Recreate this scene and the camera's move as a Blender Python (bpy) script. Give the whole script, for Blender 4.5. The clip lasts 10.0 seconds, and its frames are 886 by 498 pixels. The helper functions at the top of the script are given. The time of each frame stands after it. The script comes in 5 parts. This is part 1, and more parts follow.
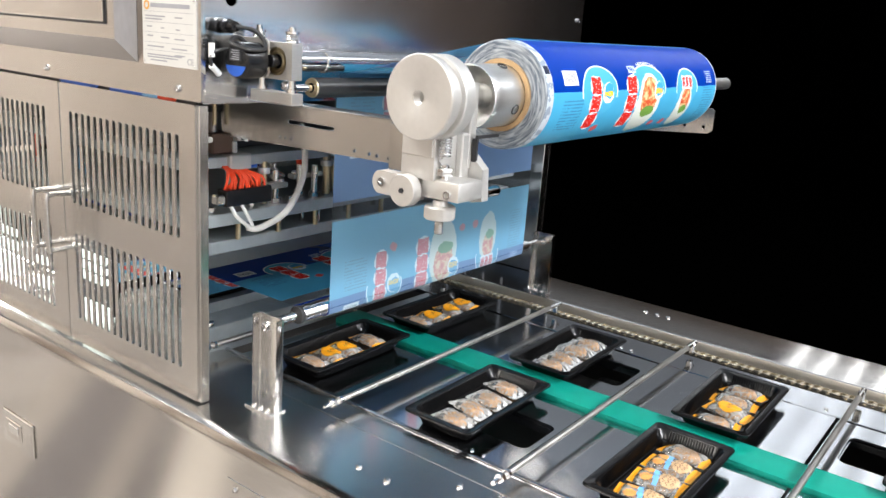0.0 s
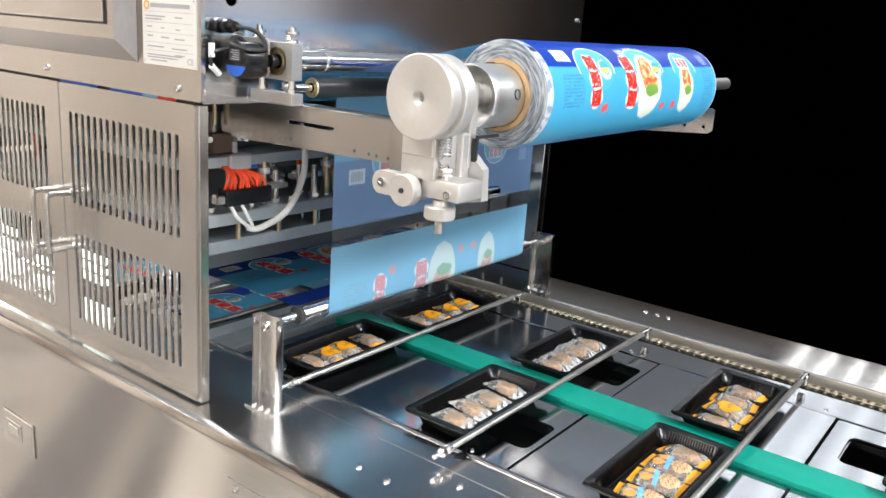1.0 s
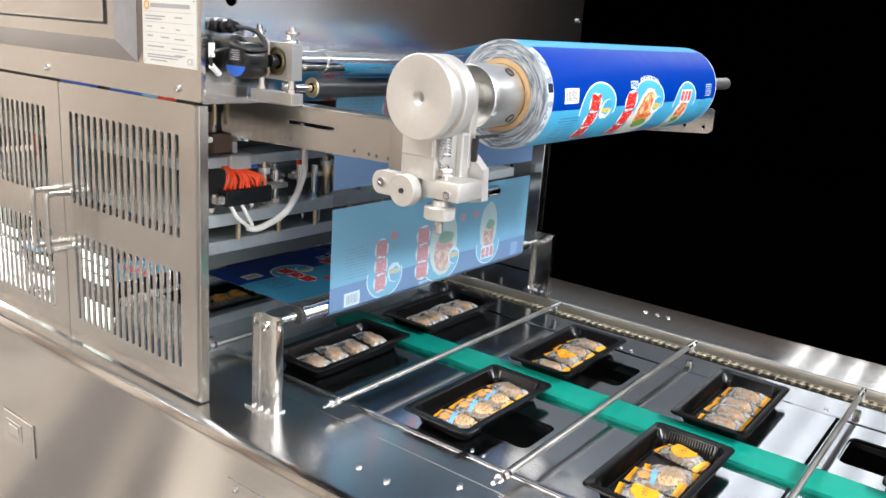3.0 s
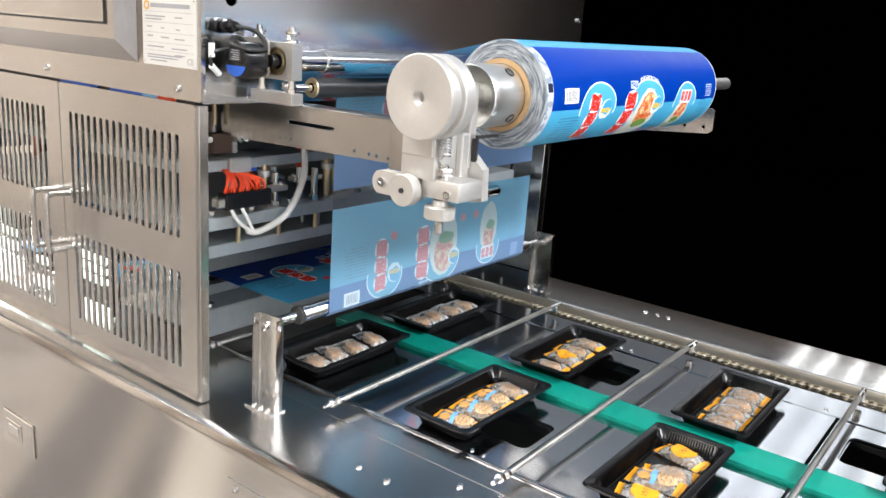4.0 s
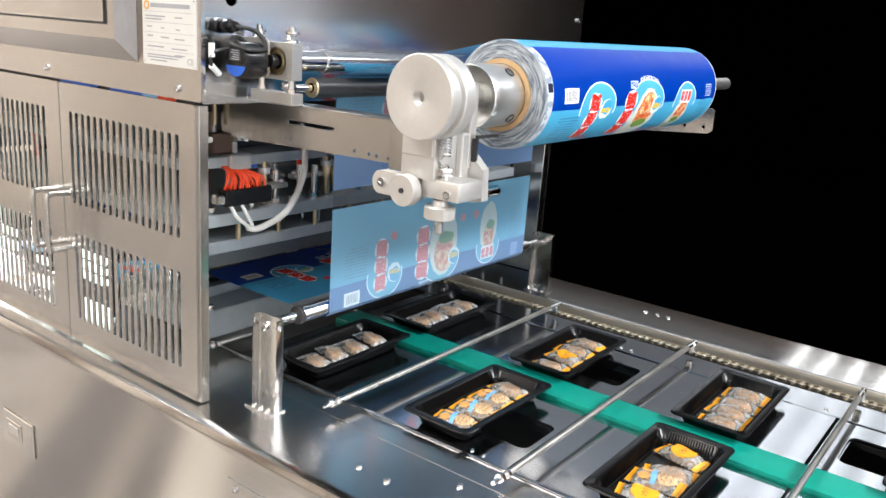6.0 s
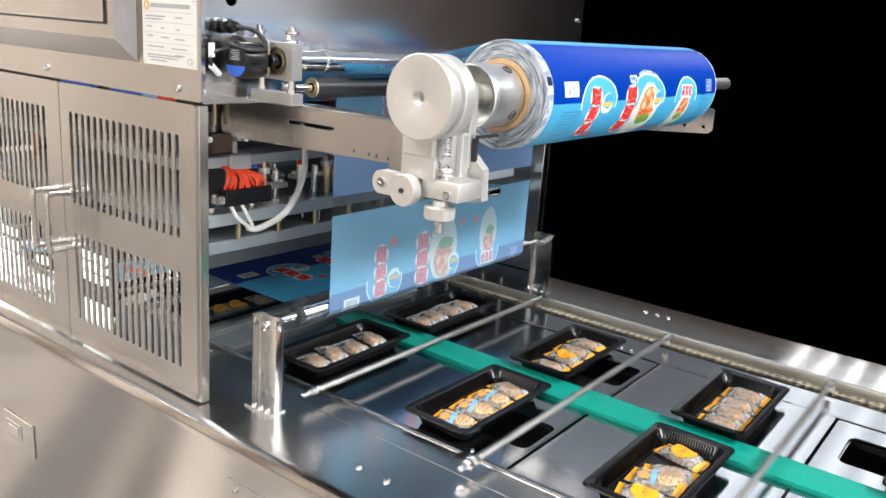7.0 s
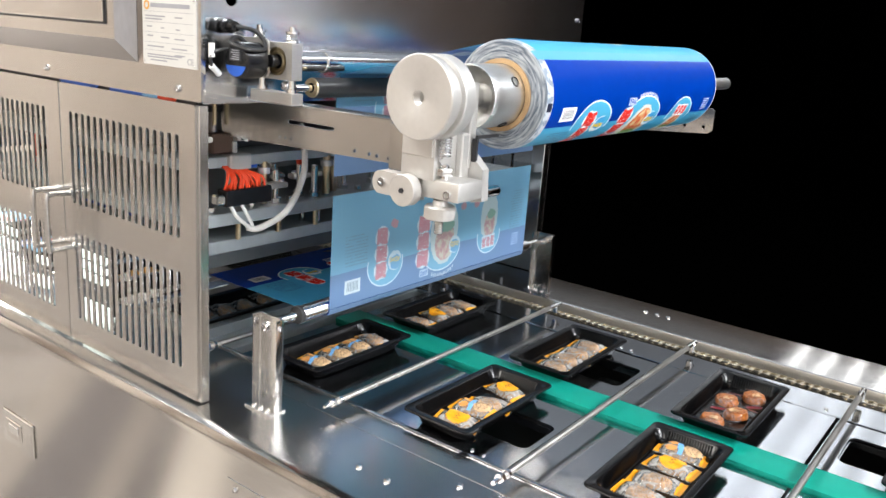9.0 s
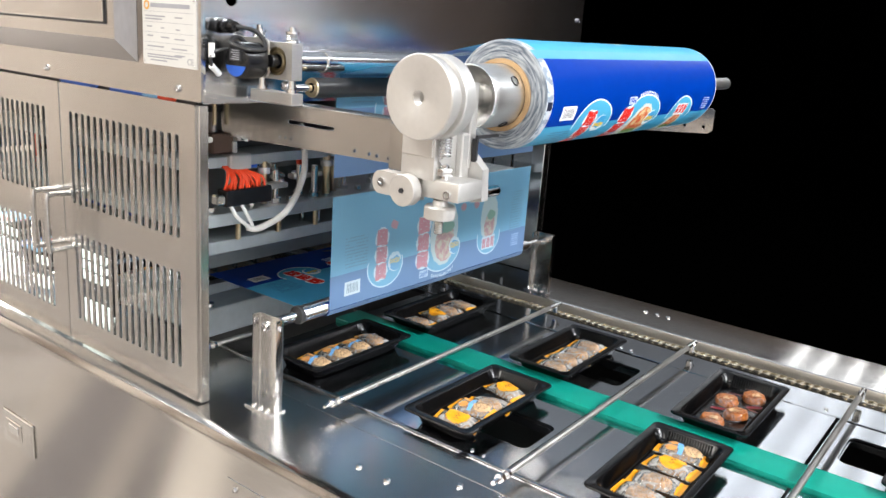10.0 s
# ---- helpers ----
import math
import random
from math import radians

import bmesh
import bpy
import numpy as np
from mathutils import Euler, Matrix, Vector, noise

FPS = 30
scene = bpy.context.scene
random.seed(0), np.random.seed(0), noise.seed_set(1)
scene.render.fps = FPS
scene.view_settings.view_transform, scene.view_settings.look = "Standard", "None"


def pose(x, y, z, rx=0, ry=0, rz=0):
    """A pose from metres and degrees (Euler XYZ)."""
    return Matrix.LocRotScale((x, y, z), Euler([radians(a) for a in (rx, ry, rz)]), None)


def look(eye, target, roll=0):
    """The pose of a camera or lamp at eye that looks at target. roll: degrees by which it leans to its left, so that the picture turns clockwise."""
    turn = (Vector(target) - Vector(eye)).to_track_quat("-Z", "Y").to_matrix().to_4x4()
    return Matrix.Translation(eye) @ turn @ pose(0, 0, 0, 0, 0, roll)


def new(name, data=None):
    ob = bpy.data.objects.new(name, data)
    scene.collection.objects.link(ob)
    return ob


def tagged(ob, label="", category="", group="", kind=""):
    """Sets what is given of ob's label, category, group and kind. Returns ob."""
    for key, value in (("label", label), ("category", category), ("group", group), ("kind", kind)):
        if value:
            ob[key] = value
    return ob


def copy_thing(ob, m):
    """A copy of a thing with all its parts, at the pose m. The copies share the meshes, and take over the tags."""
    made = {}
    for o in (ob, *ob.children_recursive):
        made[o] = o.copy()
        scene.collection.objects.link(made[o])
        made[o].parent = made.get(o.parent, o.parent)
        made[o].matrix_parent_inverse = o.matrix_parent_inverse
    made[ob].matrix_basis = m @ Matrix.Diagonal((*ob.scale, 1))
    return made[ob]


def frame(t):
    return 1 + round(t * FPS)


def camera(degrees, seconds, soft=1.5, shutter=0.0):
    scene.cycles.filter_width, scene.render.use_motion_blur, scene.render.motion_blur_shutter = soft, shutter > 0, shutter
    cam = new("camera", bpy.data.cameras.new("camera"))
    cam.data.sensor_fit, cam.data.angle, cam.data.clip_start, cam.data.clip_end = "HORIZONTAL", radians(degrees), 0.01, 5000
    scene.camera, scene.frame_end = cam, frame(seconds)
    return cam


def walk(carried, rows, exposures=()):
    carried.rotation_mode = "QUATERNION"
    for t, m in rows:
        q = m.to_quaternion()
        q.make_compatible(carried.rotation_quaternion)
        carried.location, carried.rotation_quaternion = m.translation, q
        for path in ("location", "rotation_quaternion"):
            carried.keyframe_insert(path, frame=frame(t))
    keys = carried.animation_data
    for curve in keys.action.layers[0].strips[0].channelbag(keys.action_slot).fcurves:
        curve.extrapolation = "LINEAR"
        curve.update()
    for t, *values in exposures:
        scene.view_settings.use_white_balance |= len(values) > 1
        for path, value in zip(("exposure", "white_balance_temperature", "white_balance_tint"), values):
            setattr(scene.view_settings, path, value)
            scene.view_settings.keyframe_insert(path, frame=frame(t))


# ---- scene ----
cam = camera(57.31, 10.0, soft=1.5, shutter=0.7)
YAW, PITCH = radians(53.636), radians(14.908)
EYE = Vector((0.0, 0.0, 1.4))
AIM = EYE + Vector((math.sin(YAW) * math.cos(PITCH), math.cos(YAW) * math.cos(PITCH), -math.sin(PITCH)))
CAM_POSE = look(EYE, AIM, 4.129)
walk(cam, [(0.0, CAM_POSE), (10.0, CAM_POSE)])

# ---- light ----
scene.view_settings.exposure = 0.24
world = bpy.data.worlds.new("hall_air")
scene.world = world
world.use_nodes = True
world.node_tree.nodes["Background"].inputs[0].default_value = (0.9, 0.95, 1.0, 1)
world.node_tree.nodes["Background"].inputs[1].default_value = 0.02


def area_lamp(x, y, z, sx, sy, watts, colour=(1.0, 0.97, 0.93), turn=0):
    data = bpy.data.lights.new("area_lamp", "AREA")
    data.shape, data.size, data.size_y, data.energy, data.color = "RECTANGLE", sx, sy, watts, colour
    ob = new("area_lamp", data)
    ob.matrix_world = pose(x, y, z, 0, 0, turn)
    return ob


# unseen hall lamps, added and sized to brighten doors, curtain and walls
for lx, ly, lz, lsx, lsy, watts, tint in ((-2.4, 2.6, 4.4, 2.2, 2.2, 270, (1.0, 0.95, 0.88)), (-2.6, -1.6, 4.4, 2.2, 1.2, 110, (1.0, 0.95, 0.88)), (1.2, -3.6, 4.4, 2.6, 0.8, 430, (0.97, 0.98, 1.0)),
                                          (4.5, -3.2, 4.4, 2.6, 0.8, 150, (0.94, 0.97, 1.0)), (1.6, 4.2, 4.4, 2.0, 1.0, 160, (0.94, 0.97, 1.0))):
    area_lamp(lx, ly, lz, lsx, lsy, watts, tint)
area_lamp(8.9, 0.35, 4.42, 6.0, 3.9, 44, (0.93, 0.97, 1.0))
# dim extra panel, added only to lift the reflection in the far cover
area_lamp(8.6, 5.3, 4.42, 6.0, 5.4, 13, (0.95, 0.98, 1.0))
for k in range(7):
    area_lamp(8.9, 0.05 + 0.35 * k, 4.3, 6.0, 0.05, 4.0, (0.96, 0.98, 1.0))

# added fill lamp, shines through the open back to brighten the press interior
interior_fill = area_lamp(1.75, 6.02, 1.6, 1.7, 1.9, 800, (1.0, 0.97, 0.91))
interior_fill.matrix_world = pose(1.75, 6.02, 1.6, -90, 0, 0)

# ---- materials ----


def mat_base(name):
    m = bpy.data.materials.new(name)
    m.use_nodes = True
    nt = m.node_tree
    return m, nt, nt.nodes["Principled BSDF"]


def link(nt, a, b):
    nt.links.new(a, b)


def plain(name, colour, rough=0.5, metal=0.0, vary=0.12, scale=40.0, bump=0.05, stretch=(1, 1, 1), coat=0.0, spec=0.5):
    """A surface with variation at two scales and a fine relief."""
    m, nt, b = mat_base(name)
    tc = nt.nodes.new("ShaderNodeTexCoord")
    mp = nt.nodes.new("ShaderNodeMapping")
    mp.inputs["Scale"].default_value = stretch
    link(nt, tc.outputs["Object"], mp.inputs["Vector"])
    n1 = nt.nodes.new("ShaderNodeTexNoise")
    n1.inputs["Scale"].default_value, n1.inputs["Detail"].default_value = scale, 6
    n2 = nt.nodes.new("ShaderNodeTexNoise")
    n2.inputs["Scale"].default_value, n2.inputs["Detail"].default_value = scale * 0.12, 3
    link(nt, mp.outputs[0], n1.inputs["Vector"])
    link(nt, tc.outputs["Object"], n2.inputs["Vector"])
    add = nt.nodes.new("ShaderNodeMath")
    add.operation = "ADD"
    link(nt, n1.outputs[0], add.inputs[0])
    link(nt, n2.outputs[0], add.inputs[1])
    ramp = nt.nodes.new("ShaderNodeMapRange")
    ramp.inputs[1].default_value, ramp.inputs[2].default_value = 0.6, 1.4
    ramp.inputs[3].default_value, ramp.inputs[4].default_value = 1 - vary, 1 + vary
    link(nt, add.outputs[0], ramp.inputs[0])
    mul = nt.nodes.new("ShaderNodeVectorMath")
    mul.operation = "SCALE"
    mul.inputs[0].default_value = colour
    link(nt, ramp.outputs[0], mul.inputs["Scale"])
    link(nt, mul.outputs[0], b.inputs["Base Color"])
    rr = nt.nodes.new("ShaderNodeMath")
    rr.operation = "MULTIPLY"
    rr.inputs[1].default_value = rough
    link(nt, ramp.outputs[0], rr.inputs[0])
    link(nt, rr.outputs[0], b.inputs["Roughness"])
    b.inputs["Metallic"].default_value = metal
    b.inputs["Specular IOR Level"].default_value = spec
    b.inputs["Coat Weight"].default_value = coat
    if bump:
        bp = nt.nodes.new("ShaderNodeBump")
        bp.inputs["Strength"].default_value, bp.inputs["Distance"].default_value = bump, 0.00025 if metal > 0.9 else 0.001
        link(nt, n1.outputs[0], bp.inputs["Height"])
        link(nt, bp.outputs[0], b.inputs["Normal"])
    return m


STEEL = (0.62, 0.60, 0.575)
M = {
    "door_steel": plain("brushed_steel_upright", STEEL, 0.24, 1.0, 0.10, 60, 0.10, (1, 1, 14)),
    "deck_steel": plain("brushed_steel_flat", STEEL, 0.085, 1.0, 0.08, 60, 0.0, (1, 12, 1)),
    "apron_steel": plain("brushed_steel_apron", STEEL, 0.13, 1.0, 0.10, 50, 0.05, (1, 1, 10)),
    "cover_steel": plain("brushed_steel_cover", STEEL, 0.24, 1.0, 0.12, 50, 0.03, (1, 10, 1)),
    "plate_steel": plain("satin_steel_plate", (0.54, 0.55, 0.57), 0.17, 1.0, 0.10, 60, 0.08, (12, 1, 1)),
    "bed_steel": plain("bed_plate_steel", (0.49, 0.51, 0.545), 0.12, 1.0, 0.06, 45, 0.0, (1, 10, 1)),
    "bezel": plain("dark_satin_bezel", (0.30, 0.28, 0.27), 0.33, 1.0, 0.10, 60, 0.05, (1, 10, 1)),
    "polished": plain("polished_steel", (0.68, 0.67, 0.65), 0.16, 1.0, 0.08, 60, 0.04, (1, 1, 6)),
    "chrome": plain("chrome", (0.75, 0.75, 0.76), 0.07, 1.0, 0.05, 30, 0.02),
    "rod": plain("drawn_steel_rod", (0.40, 0.385, 0.36), 0.42, 1.0, 0.25, 120, 0.3, (1, 8, 8)),
    "alu": plain("bead_blasted_aluminium", (0.64, 0.63, 0.61), 0.46, 0.75, 0.05, 160, 0.06),
    "alu_turned": plain("turned_aluminium", (0.78, 0.78, 0.77), 0.33, 1.0, 0.06, 90, 0.05, (1, 8, 8)),
    "grey_plate": plain("grey_anodised_plate", (0.42, 0.47, 0.49), 0.40, 0.35, 0.12, 60, 0.06),
    "dark_part": plain("blackened_steel", (0.035, 0.036, 0.04), 0.45, 0.3, 0.2, 60, 0.05),
    "black_plastic": plain("black_plastic", (0.008, 0.008, 0.009), 0.24, 0.0, 0.2, 70, 0.05),
    "tray_plastic": plain("glossy_black_tray", (0.004, 0.004, 0.0045), 0.22, 0.0, 0.2, 60, 0.03, spec=0.3),
    "rubber": plain("black_rubber", (0.02, 0.02, 0.021), 0.38, 0.0, 0.2, 60, 0.08),
    "green": plain("green_guide_plastic", (0.001, 0.27, 0.205), 0.46, 0.0, 0.08, 60, 0.05, spec=0.3),
    "card": plain("brown_cardboard", (0.50, 0.33, 0.17), 0.8, 0.0, 0.10, 120, 0.1, (1, 1, 1)),
    "white_plastic": plain("white_plastic", (0.78, 0.78, 0.76), 0.4, 0.0, 0.05, 60, 0.03),
    "label_white": plain("white_nameplate", (0.66, 0.66, 0.64), 0.4, 0.0, 0.03, 60, 0.02),
    "ink": plain("grey_ink", (0.34, 0.35, 0.38), 0.5, 0.0, 0.1, 60, 0.0),
    "gold_ink": plain("orange_ink", (0.75, 0.38, 0.05), 0.5, 0.0, 0.1, 60, 0.0),
    "red_wire": plain("red_orange_wire", (0.75, 0.06, 0.015), 0.38, 0.0, 0.15, 60, 0.02),
    "blue_part": plain("blue_plastic", (0.02, 0.11, 0.55), 0.4, 0.0, 0.1, 60, 0.02),
    "brown_block": plain("brown_painted_block", (0.12, 0.08, 0.06), 0.4, 0.4, 0.15, 60, 0.05),
    "chain": plain("oiled_chain_steel", (0.72, 0.67, 0.56), 0.24, 1.0, 0.2, 90, 0.05),
    "mask_black": plain("mask_black", (0.00012, 0.00012, 0.00012), 1.0, 0.0, 0.1, 5, 0.0, spec=0.0),
    "hall_wall": plain("cream_wall", (0.74, 0.66, 0.58), 0.8, 0.0, 0.08, 2, 0.02),
    "hall_panel": plain("brown_unseen_panel", (0.16, 0.115, 0.09), 0.7, 0.0, 0.1, 2, 0.02),
    "hall_pale": plain("pale_wall", (0.72, 0.73, 0.76), 0.8, 0.0, 0.08, 2, 0.02),
    "hall_floor": plain("grey_hall_floor", (0.165, 0.148, 0.134), 0.5, 0.0, 0.6, 7, 0.02),
    # tones of the added floor strips that band the apron's reflection
    "strip_pale": plain("pale_reflection_strip", (0.30, 0.27, 0.235), 0.9, 0.0, 0.1, 60, 0.05),
    "strip_beige": plain("beige_reflection_strip", (0.15, 0.13, 0.112), 0.9, 0.0, 0.1, 60, 0.05),
    "strip_mid": plain("taupe_reflection_strip", (0.115, 0.100, 0.090), 0.9, 0.0, 0.1, 60, 0.05),
    "strip_brown": plain("brown_reflection_strip", (0.062, 0.054, 0.052), 0.9, 0.0, 0.1, 60, 0.05),
    "block_steel": plain("satin_block_steel", (0.62, 0.60, 0.56), 0.36, 0.8, 0.08, 90, 0.05, (1, 1, 8)),
    "roller_chrome": plain("ground_roller_chrome", (0.74, 0.73, 0.72), 0.17, 1.0, 0.05, 60, 0.02, (8, 1, 1)),
    "brass": plain("dull_brass_pin", (0.55, 0.46, 0.30), 0.3, 1.0, 0.1, 60, 0.03),
    "hose_pale": plain("pale_blue_hose", (0.22, 0.48, 0.78), 0.3, 0.0, 0.05, 60, 0.0),
    "press_grey": plain("dark_grey_press_plate", (0.13, 0.145, 0.15), 0.42, 0.3, 0.12, 60, 0.06),
    "hall_ceiling": plain("pale_hall_ceiling", (0.42, 0.49, 0.60), 0.8, 0.0, 0.06, 2, 0.0),
}

# ---- mesh tools ----


def box(bm, x0, x1, y0, y1, z0, z1, bevel=0.0, seg=1):
    made = bmesh.ops.create_cube(bm, size=1.0, matrix=Matrix.LocRotScale(((x0 + x1) / 2, (y0 + y1) / 2, (z0 + z1) / 2), None, (x1 - x0, y1 - y0, z1 - z0)))
    if bevel:
        edges = list({e for v in made["verts"] for e in v.link_edges})
        bmesh.ops.bevel(bm, geom=edges, offset=bevel, segments=seg, profile=0.5, affect="EDGES")
    return bm


TURN = {"x": Matrix.Rotation(radians(90), 4, "Y"), "y": Matrix.Rotation(radians(-90), 4, "X"), "z": Matrix.Identity(4)}


def cyl(bm, c, axis, r, h, seg=32, r2=None, bevel=0.0):
    made = bmesh.ops.create_cone(bm, cap_ends=True, segments=seg, radius1=r, radius2=r if r2 is None else r2, depth=h, matrix=Matrix.Translation(c) @ TURN[axis])
    if bevel:
        vs = set(made["verts"])
        edges = [e for e in {e for v in vs for e in v.link_edges} if any(len(f.verts) > 4 for f in e.link_faces)]
        bmesh.ops.bevel(bm, geom=edges, offset=bevel, segments=2, profile=0.5, affect="EDGES")
    return bm


def lathe(bm, profile, c, axis, seg=48):
    """Turns rows of (radius, height) round an axis through c; the ends stay open where the radius is not 0."""
    m = Matrix.Translation(c) @ TURN[axis]
    rings = []
    for r, h in profile:
        if r < 1e-6:
            rings.append([bm.verts.new(m @ Vector((0, 0, h)))])
        else:
            rings.append([bm.verts.new(m @ Vector((r * math.cos(2 * math.pi * i / seg), r * math.sin(2 * math.pi * i / seg), h))) for i in range(seg)])
    for a, b in zip(rings, rings[1:]):
        for i in range(seg):
            j = (i + 1) % seg
            if len(a) == 1 and len(b) == 1:
                continue
            if len(a) == 1:
                bm.faces.new((a[0], b[i], b[j]))
            elif len(b) == 1:
                bm.faces.new((a[i], b[0], a[j]))
            else:
                bm.faces.new((a[i], b[i], b[j], a[j]))
    return bm


def tube(bm, pts, r, seg=10, cap=True):
    """A round tube along points."""
    pts = [Vector(p) for p in pts]
    rings, side = [], None
    for i, p in enumerate(pts):
        d = (pts[min(i + 1, len(pts) - 1)] - pts[max(i - 1, 0)]).normalized()
        if side is None:
            side = d.orthogonal().normalized()
        side = (side - d * side.dot(d)).normalized()
        up = d.cross(side)
        rings.append([bm.verts.new(p + r * (math.cos(2 * math.pi * k / seg) * side + math.sin(2 * math.pi * k / seg) * up)) for k in range(seg)])
    for a, b in zip(rings, rings[1:]):
        for i in range(seg):
            bm.faces.new((a[i], a[(i + 1) % seg], b[(i + 1) % seg], b[i]))
    if cap:
        bm.faces.new(rings[0][::-1])
        bm.faces.new(rings[-1])
    return bm


def smooth_path(pts, n=6):
    """Catmull-Rom points between the given ones."""
    pts = [Vector(p) for p in pts]
    ext = [2 * pts[0] - pts[1]] + pts + [2 * pts[-1] - pts[-2]]
    out = []
    for i in range(1, len(ext) - 2):
        a, b, c, d = ext[i - 1:i + 3]
        for k in range(n):
            t = k / n
            out.append(0.5 * (2 * b + (c - a) * t + (2 * a - 5 * b + 4 * c - d) * t * t + (3 * b - a - 3 * c + d) * t ** 3))
    return out + [pts[-1]]


def finish(bm, smooth=35):
    bmesh.ops.recalc_face_normals(bm, faces=bm.faces)
    for f in bm.faces:
        f.smooth = True
    for e in bm.edges:
        if len(e.link_faces) == 2 and e.calc_face_angle(0) > radians(smooth):
            e.smooth = False


def mesh_of(name, bm, material, smooth=35):
    finish(bm, smooth)
    data = bpy.data.meshes.new(name)
    bm.to_mesh(data)
    bm.free()
    data.materials.append(material)
    return data


def part(name, bm, material, parent=None, label="", smooth=35):
    """One mesh object under a thing or under a part."""
    ob = new(name, mesh_of(name, bm, material, smooth))
    if parent is not None:
        ob.parent = parent
        ob.matrix_parent_inverse = parent.matrix_basis.inverted()
    return tagged(ob, label)


def thing(name, at, label, category, group="", kind=""):
    ob = new(name)
    ob.empty_display_size = 0.05
    ob.matrix_basis = Matrix.Translation(at)
    return tagged(ob, label, category, group, kind)


def B():
    return bmesh.new()


def screw(c, axis, r, parent, name="screw", mat="chrome"):
    bm = B()
    s = -1 if axis in ("-x", "-y") else 1
    lathe(bm, [(0, s * r * 0.75), (r * 0.35, s * r * 0.75), (r * 0.4, s * r * 0.45), (r * 0.5, s * r * 0.45), (r * 0.55, s * r * 0.78), (r * 0.85, s * r * 0.65), (r, s * r * 0.3), (r, -s * r * 0.2)], c, axis[-1], 14)
    return part(name, bm, M[mat], parent)

# ---- hall round the machine ----


def slab(name, x0, x1, y0, y1, z0, z1, mat, label, category):
    return tagged(part(name, box(B(), x0, x1, y0, y1, z0, z1), M[mat]), label, category, kind="structure")


slab("floor", -6.0, 1.53, -6.0, 12.0, -0.1, 0.0, "hall_floor", "grey concrete hall floor", "floor")
# black ground added for the masked-out surroundings
slab("ground_mask", 1.53, 12.0, -6.0, 12.0, -0.1, 0.0, "mask_black", "black ground standing in for the masked-out floor", "floor covering")
slab("ceiling", -6.2, 12.2, -6.2, 12.2, 4.6, 4.7, "hall_ceiling", "pale hall ceiling", "ceiling")
slab("wall_west", -6.2, -6.0, -6.0, 6.0, 0.0, 4.6, "hall_wall", "cream painted hall wall", "wall")
slab("wall_south", -6.0, 3.2, -6.2, -6.0, 0.0, 4.6, "hall_pale", "pale unseen hall wall set for reflections", "wall")
# dark and pale stretches made up to shade the front plate by reflection
slab("wall_south_panel", 3.2, 5.7, -6.2, -6.0, 0.0, 4.6, "hall_panel", "dark unseen wall stretch set for the front plate reflection", "wall")
slab("wall_south_bay", 5.7, 7.35, -6.2, -6.0, 0.0, 4.6, "hall_pale", "pale unseen hall wall set for reflections", "wall")
slab("wall_south_end", 7.35, 12.0, -6.2, -6.0, 0.0, 4.6, "hall_panel", "dark unseen wall stretch set for the front plate reflection", "wall")
slab("wall_north", -6.0, 0.9, 6.0, 6.2, 0.0, 4.6, "hall_wall", "cream painted hall wall", "wall")
# unseen wall pieces round an opening made only for the interior fill lamp
slab("wall_north_below", 0.9, 2.6, 6.0, 6.2, 0.0, 0.65, "hall_wall", "cream wall under the opening added for the fill lamp", "wall")
slab("wall_north_above", 0.9, 2.6, 6.0, 6.2, 2.55, 4.6, "hall_wall", "cream wall over the opening added for the fill lamp", "wall")
slab("wall_north_end", 2.6, 3.0, 6.0, 6.2, 0.0, 4.6, "hall_wall", "cream painted hall wall", "wall")
slab("wall_return", 2.8, 3.0, 6.2, 12.0, 0.0, 4.6, "hall_wall", "cream painted hall wall", "wall")
# black slabs for the masked-out background; walls above kept dark for deck reflections
slab("backdrop_north", 3.0, 12.0, 12.0, 12.2, 0.0, 3.1, "mask_black", "black backdrop standing in for the masked-out hall behind the machine", "backdrop")
slab("backdrop_east", 12.0, 12.2, -6.0, 12.0, 0.0, 3.1, "mask_black", "black backdrop standing in for the masked-out hall beside the machine", "backdrop")
slab("wall_north_upper", 3.0, 12.0, 12.02, 12.2, 3.1, 4.6, "hall_panel", "dark unseen wall above the black backdrop", "wall")
slab("wall_east_upper", 12.02, 12.2, -6.0, 12.0, 3.1, 4.6, "hall_panel", "dark unseen wall above the black backdrop", "wall")
# unseen dark panels, added to break up what the doors and apron reflect
for k, (px0, px1) in enumerate(((-5.6, -4.9), (-4.1, -3.8), (-2.9, -2.3), (-1.4, -1.15), (-0.35, 0.15))):
    slab("reflection_panel", px0, px1, 5.96, 5.998, 0.0, 3.4, "hall_panel", "dark brown upright panel added to band the steel reflections", "wall panel")
for py0, py1 in ((4.6, 5.3), (3.2, 3.5), (1.6, 2.3), (-0.2, 0.2), (-2.6, -2.0)):
    slab("reflection_panel", -5.998, -5.96, py0, py1, 0.0, 3.4, "hall_panel", "dark brown upright panel added to band the steel reflections", "wall panel")

# unseen slantwise floor strips, added so the apron reflects light and dark bands
for q0, q1, tone in ((1.56, 1.80, "strip_pale"), (1.80, 1.96, "strip_brown"), (1.96, 2.09, "strip_beige"), (2.09, 2.42, "strip_brown"), (2.42, 2.62, "strip_beige"), (2.62, 4.6, "strip_mid")):
    w0, w1 = q0 / math.sqrt(2), q1 / math.sqrt(2) - 0.002
    strip_bm = box(B(), w0, w1, w1 - 0.75, 4.2, 0.0, 0.004)
    bmesh.ops.transform(strip_bm, matrix=Matrix.Rotation(radians(45), 4, "Z"), verts=strip_bm.verts)
    tagged(part("reflection_strip", strip_bm, M[tone]), "flat unseen floor strip added for the bands reflected in the apron", "carpet", kind="structure")

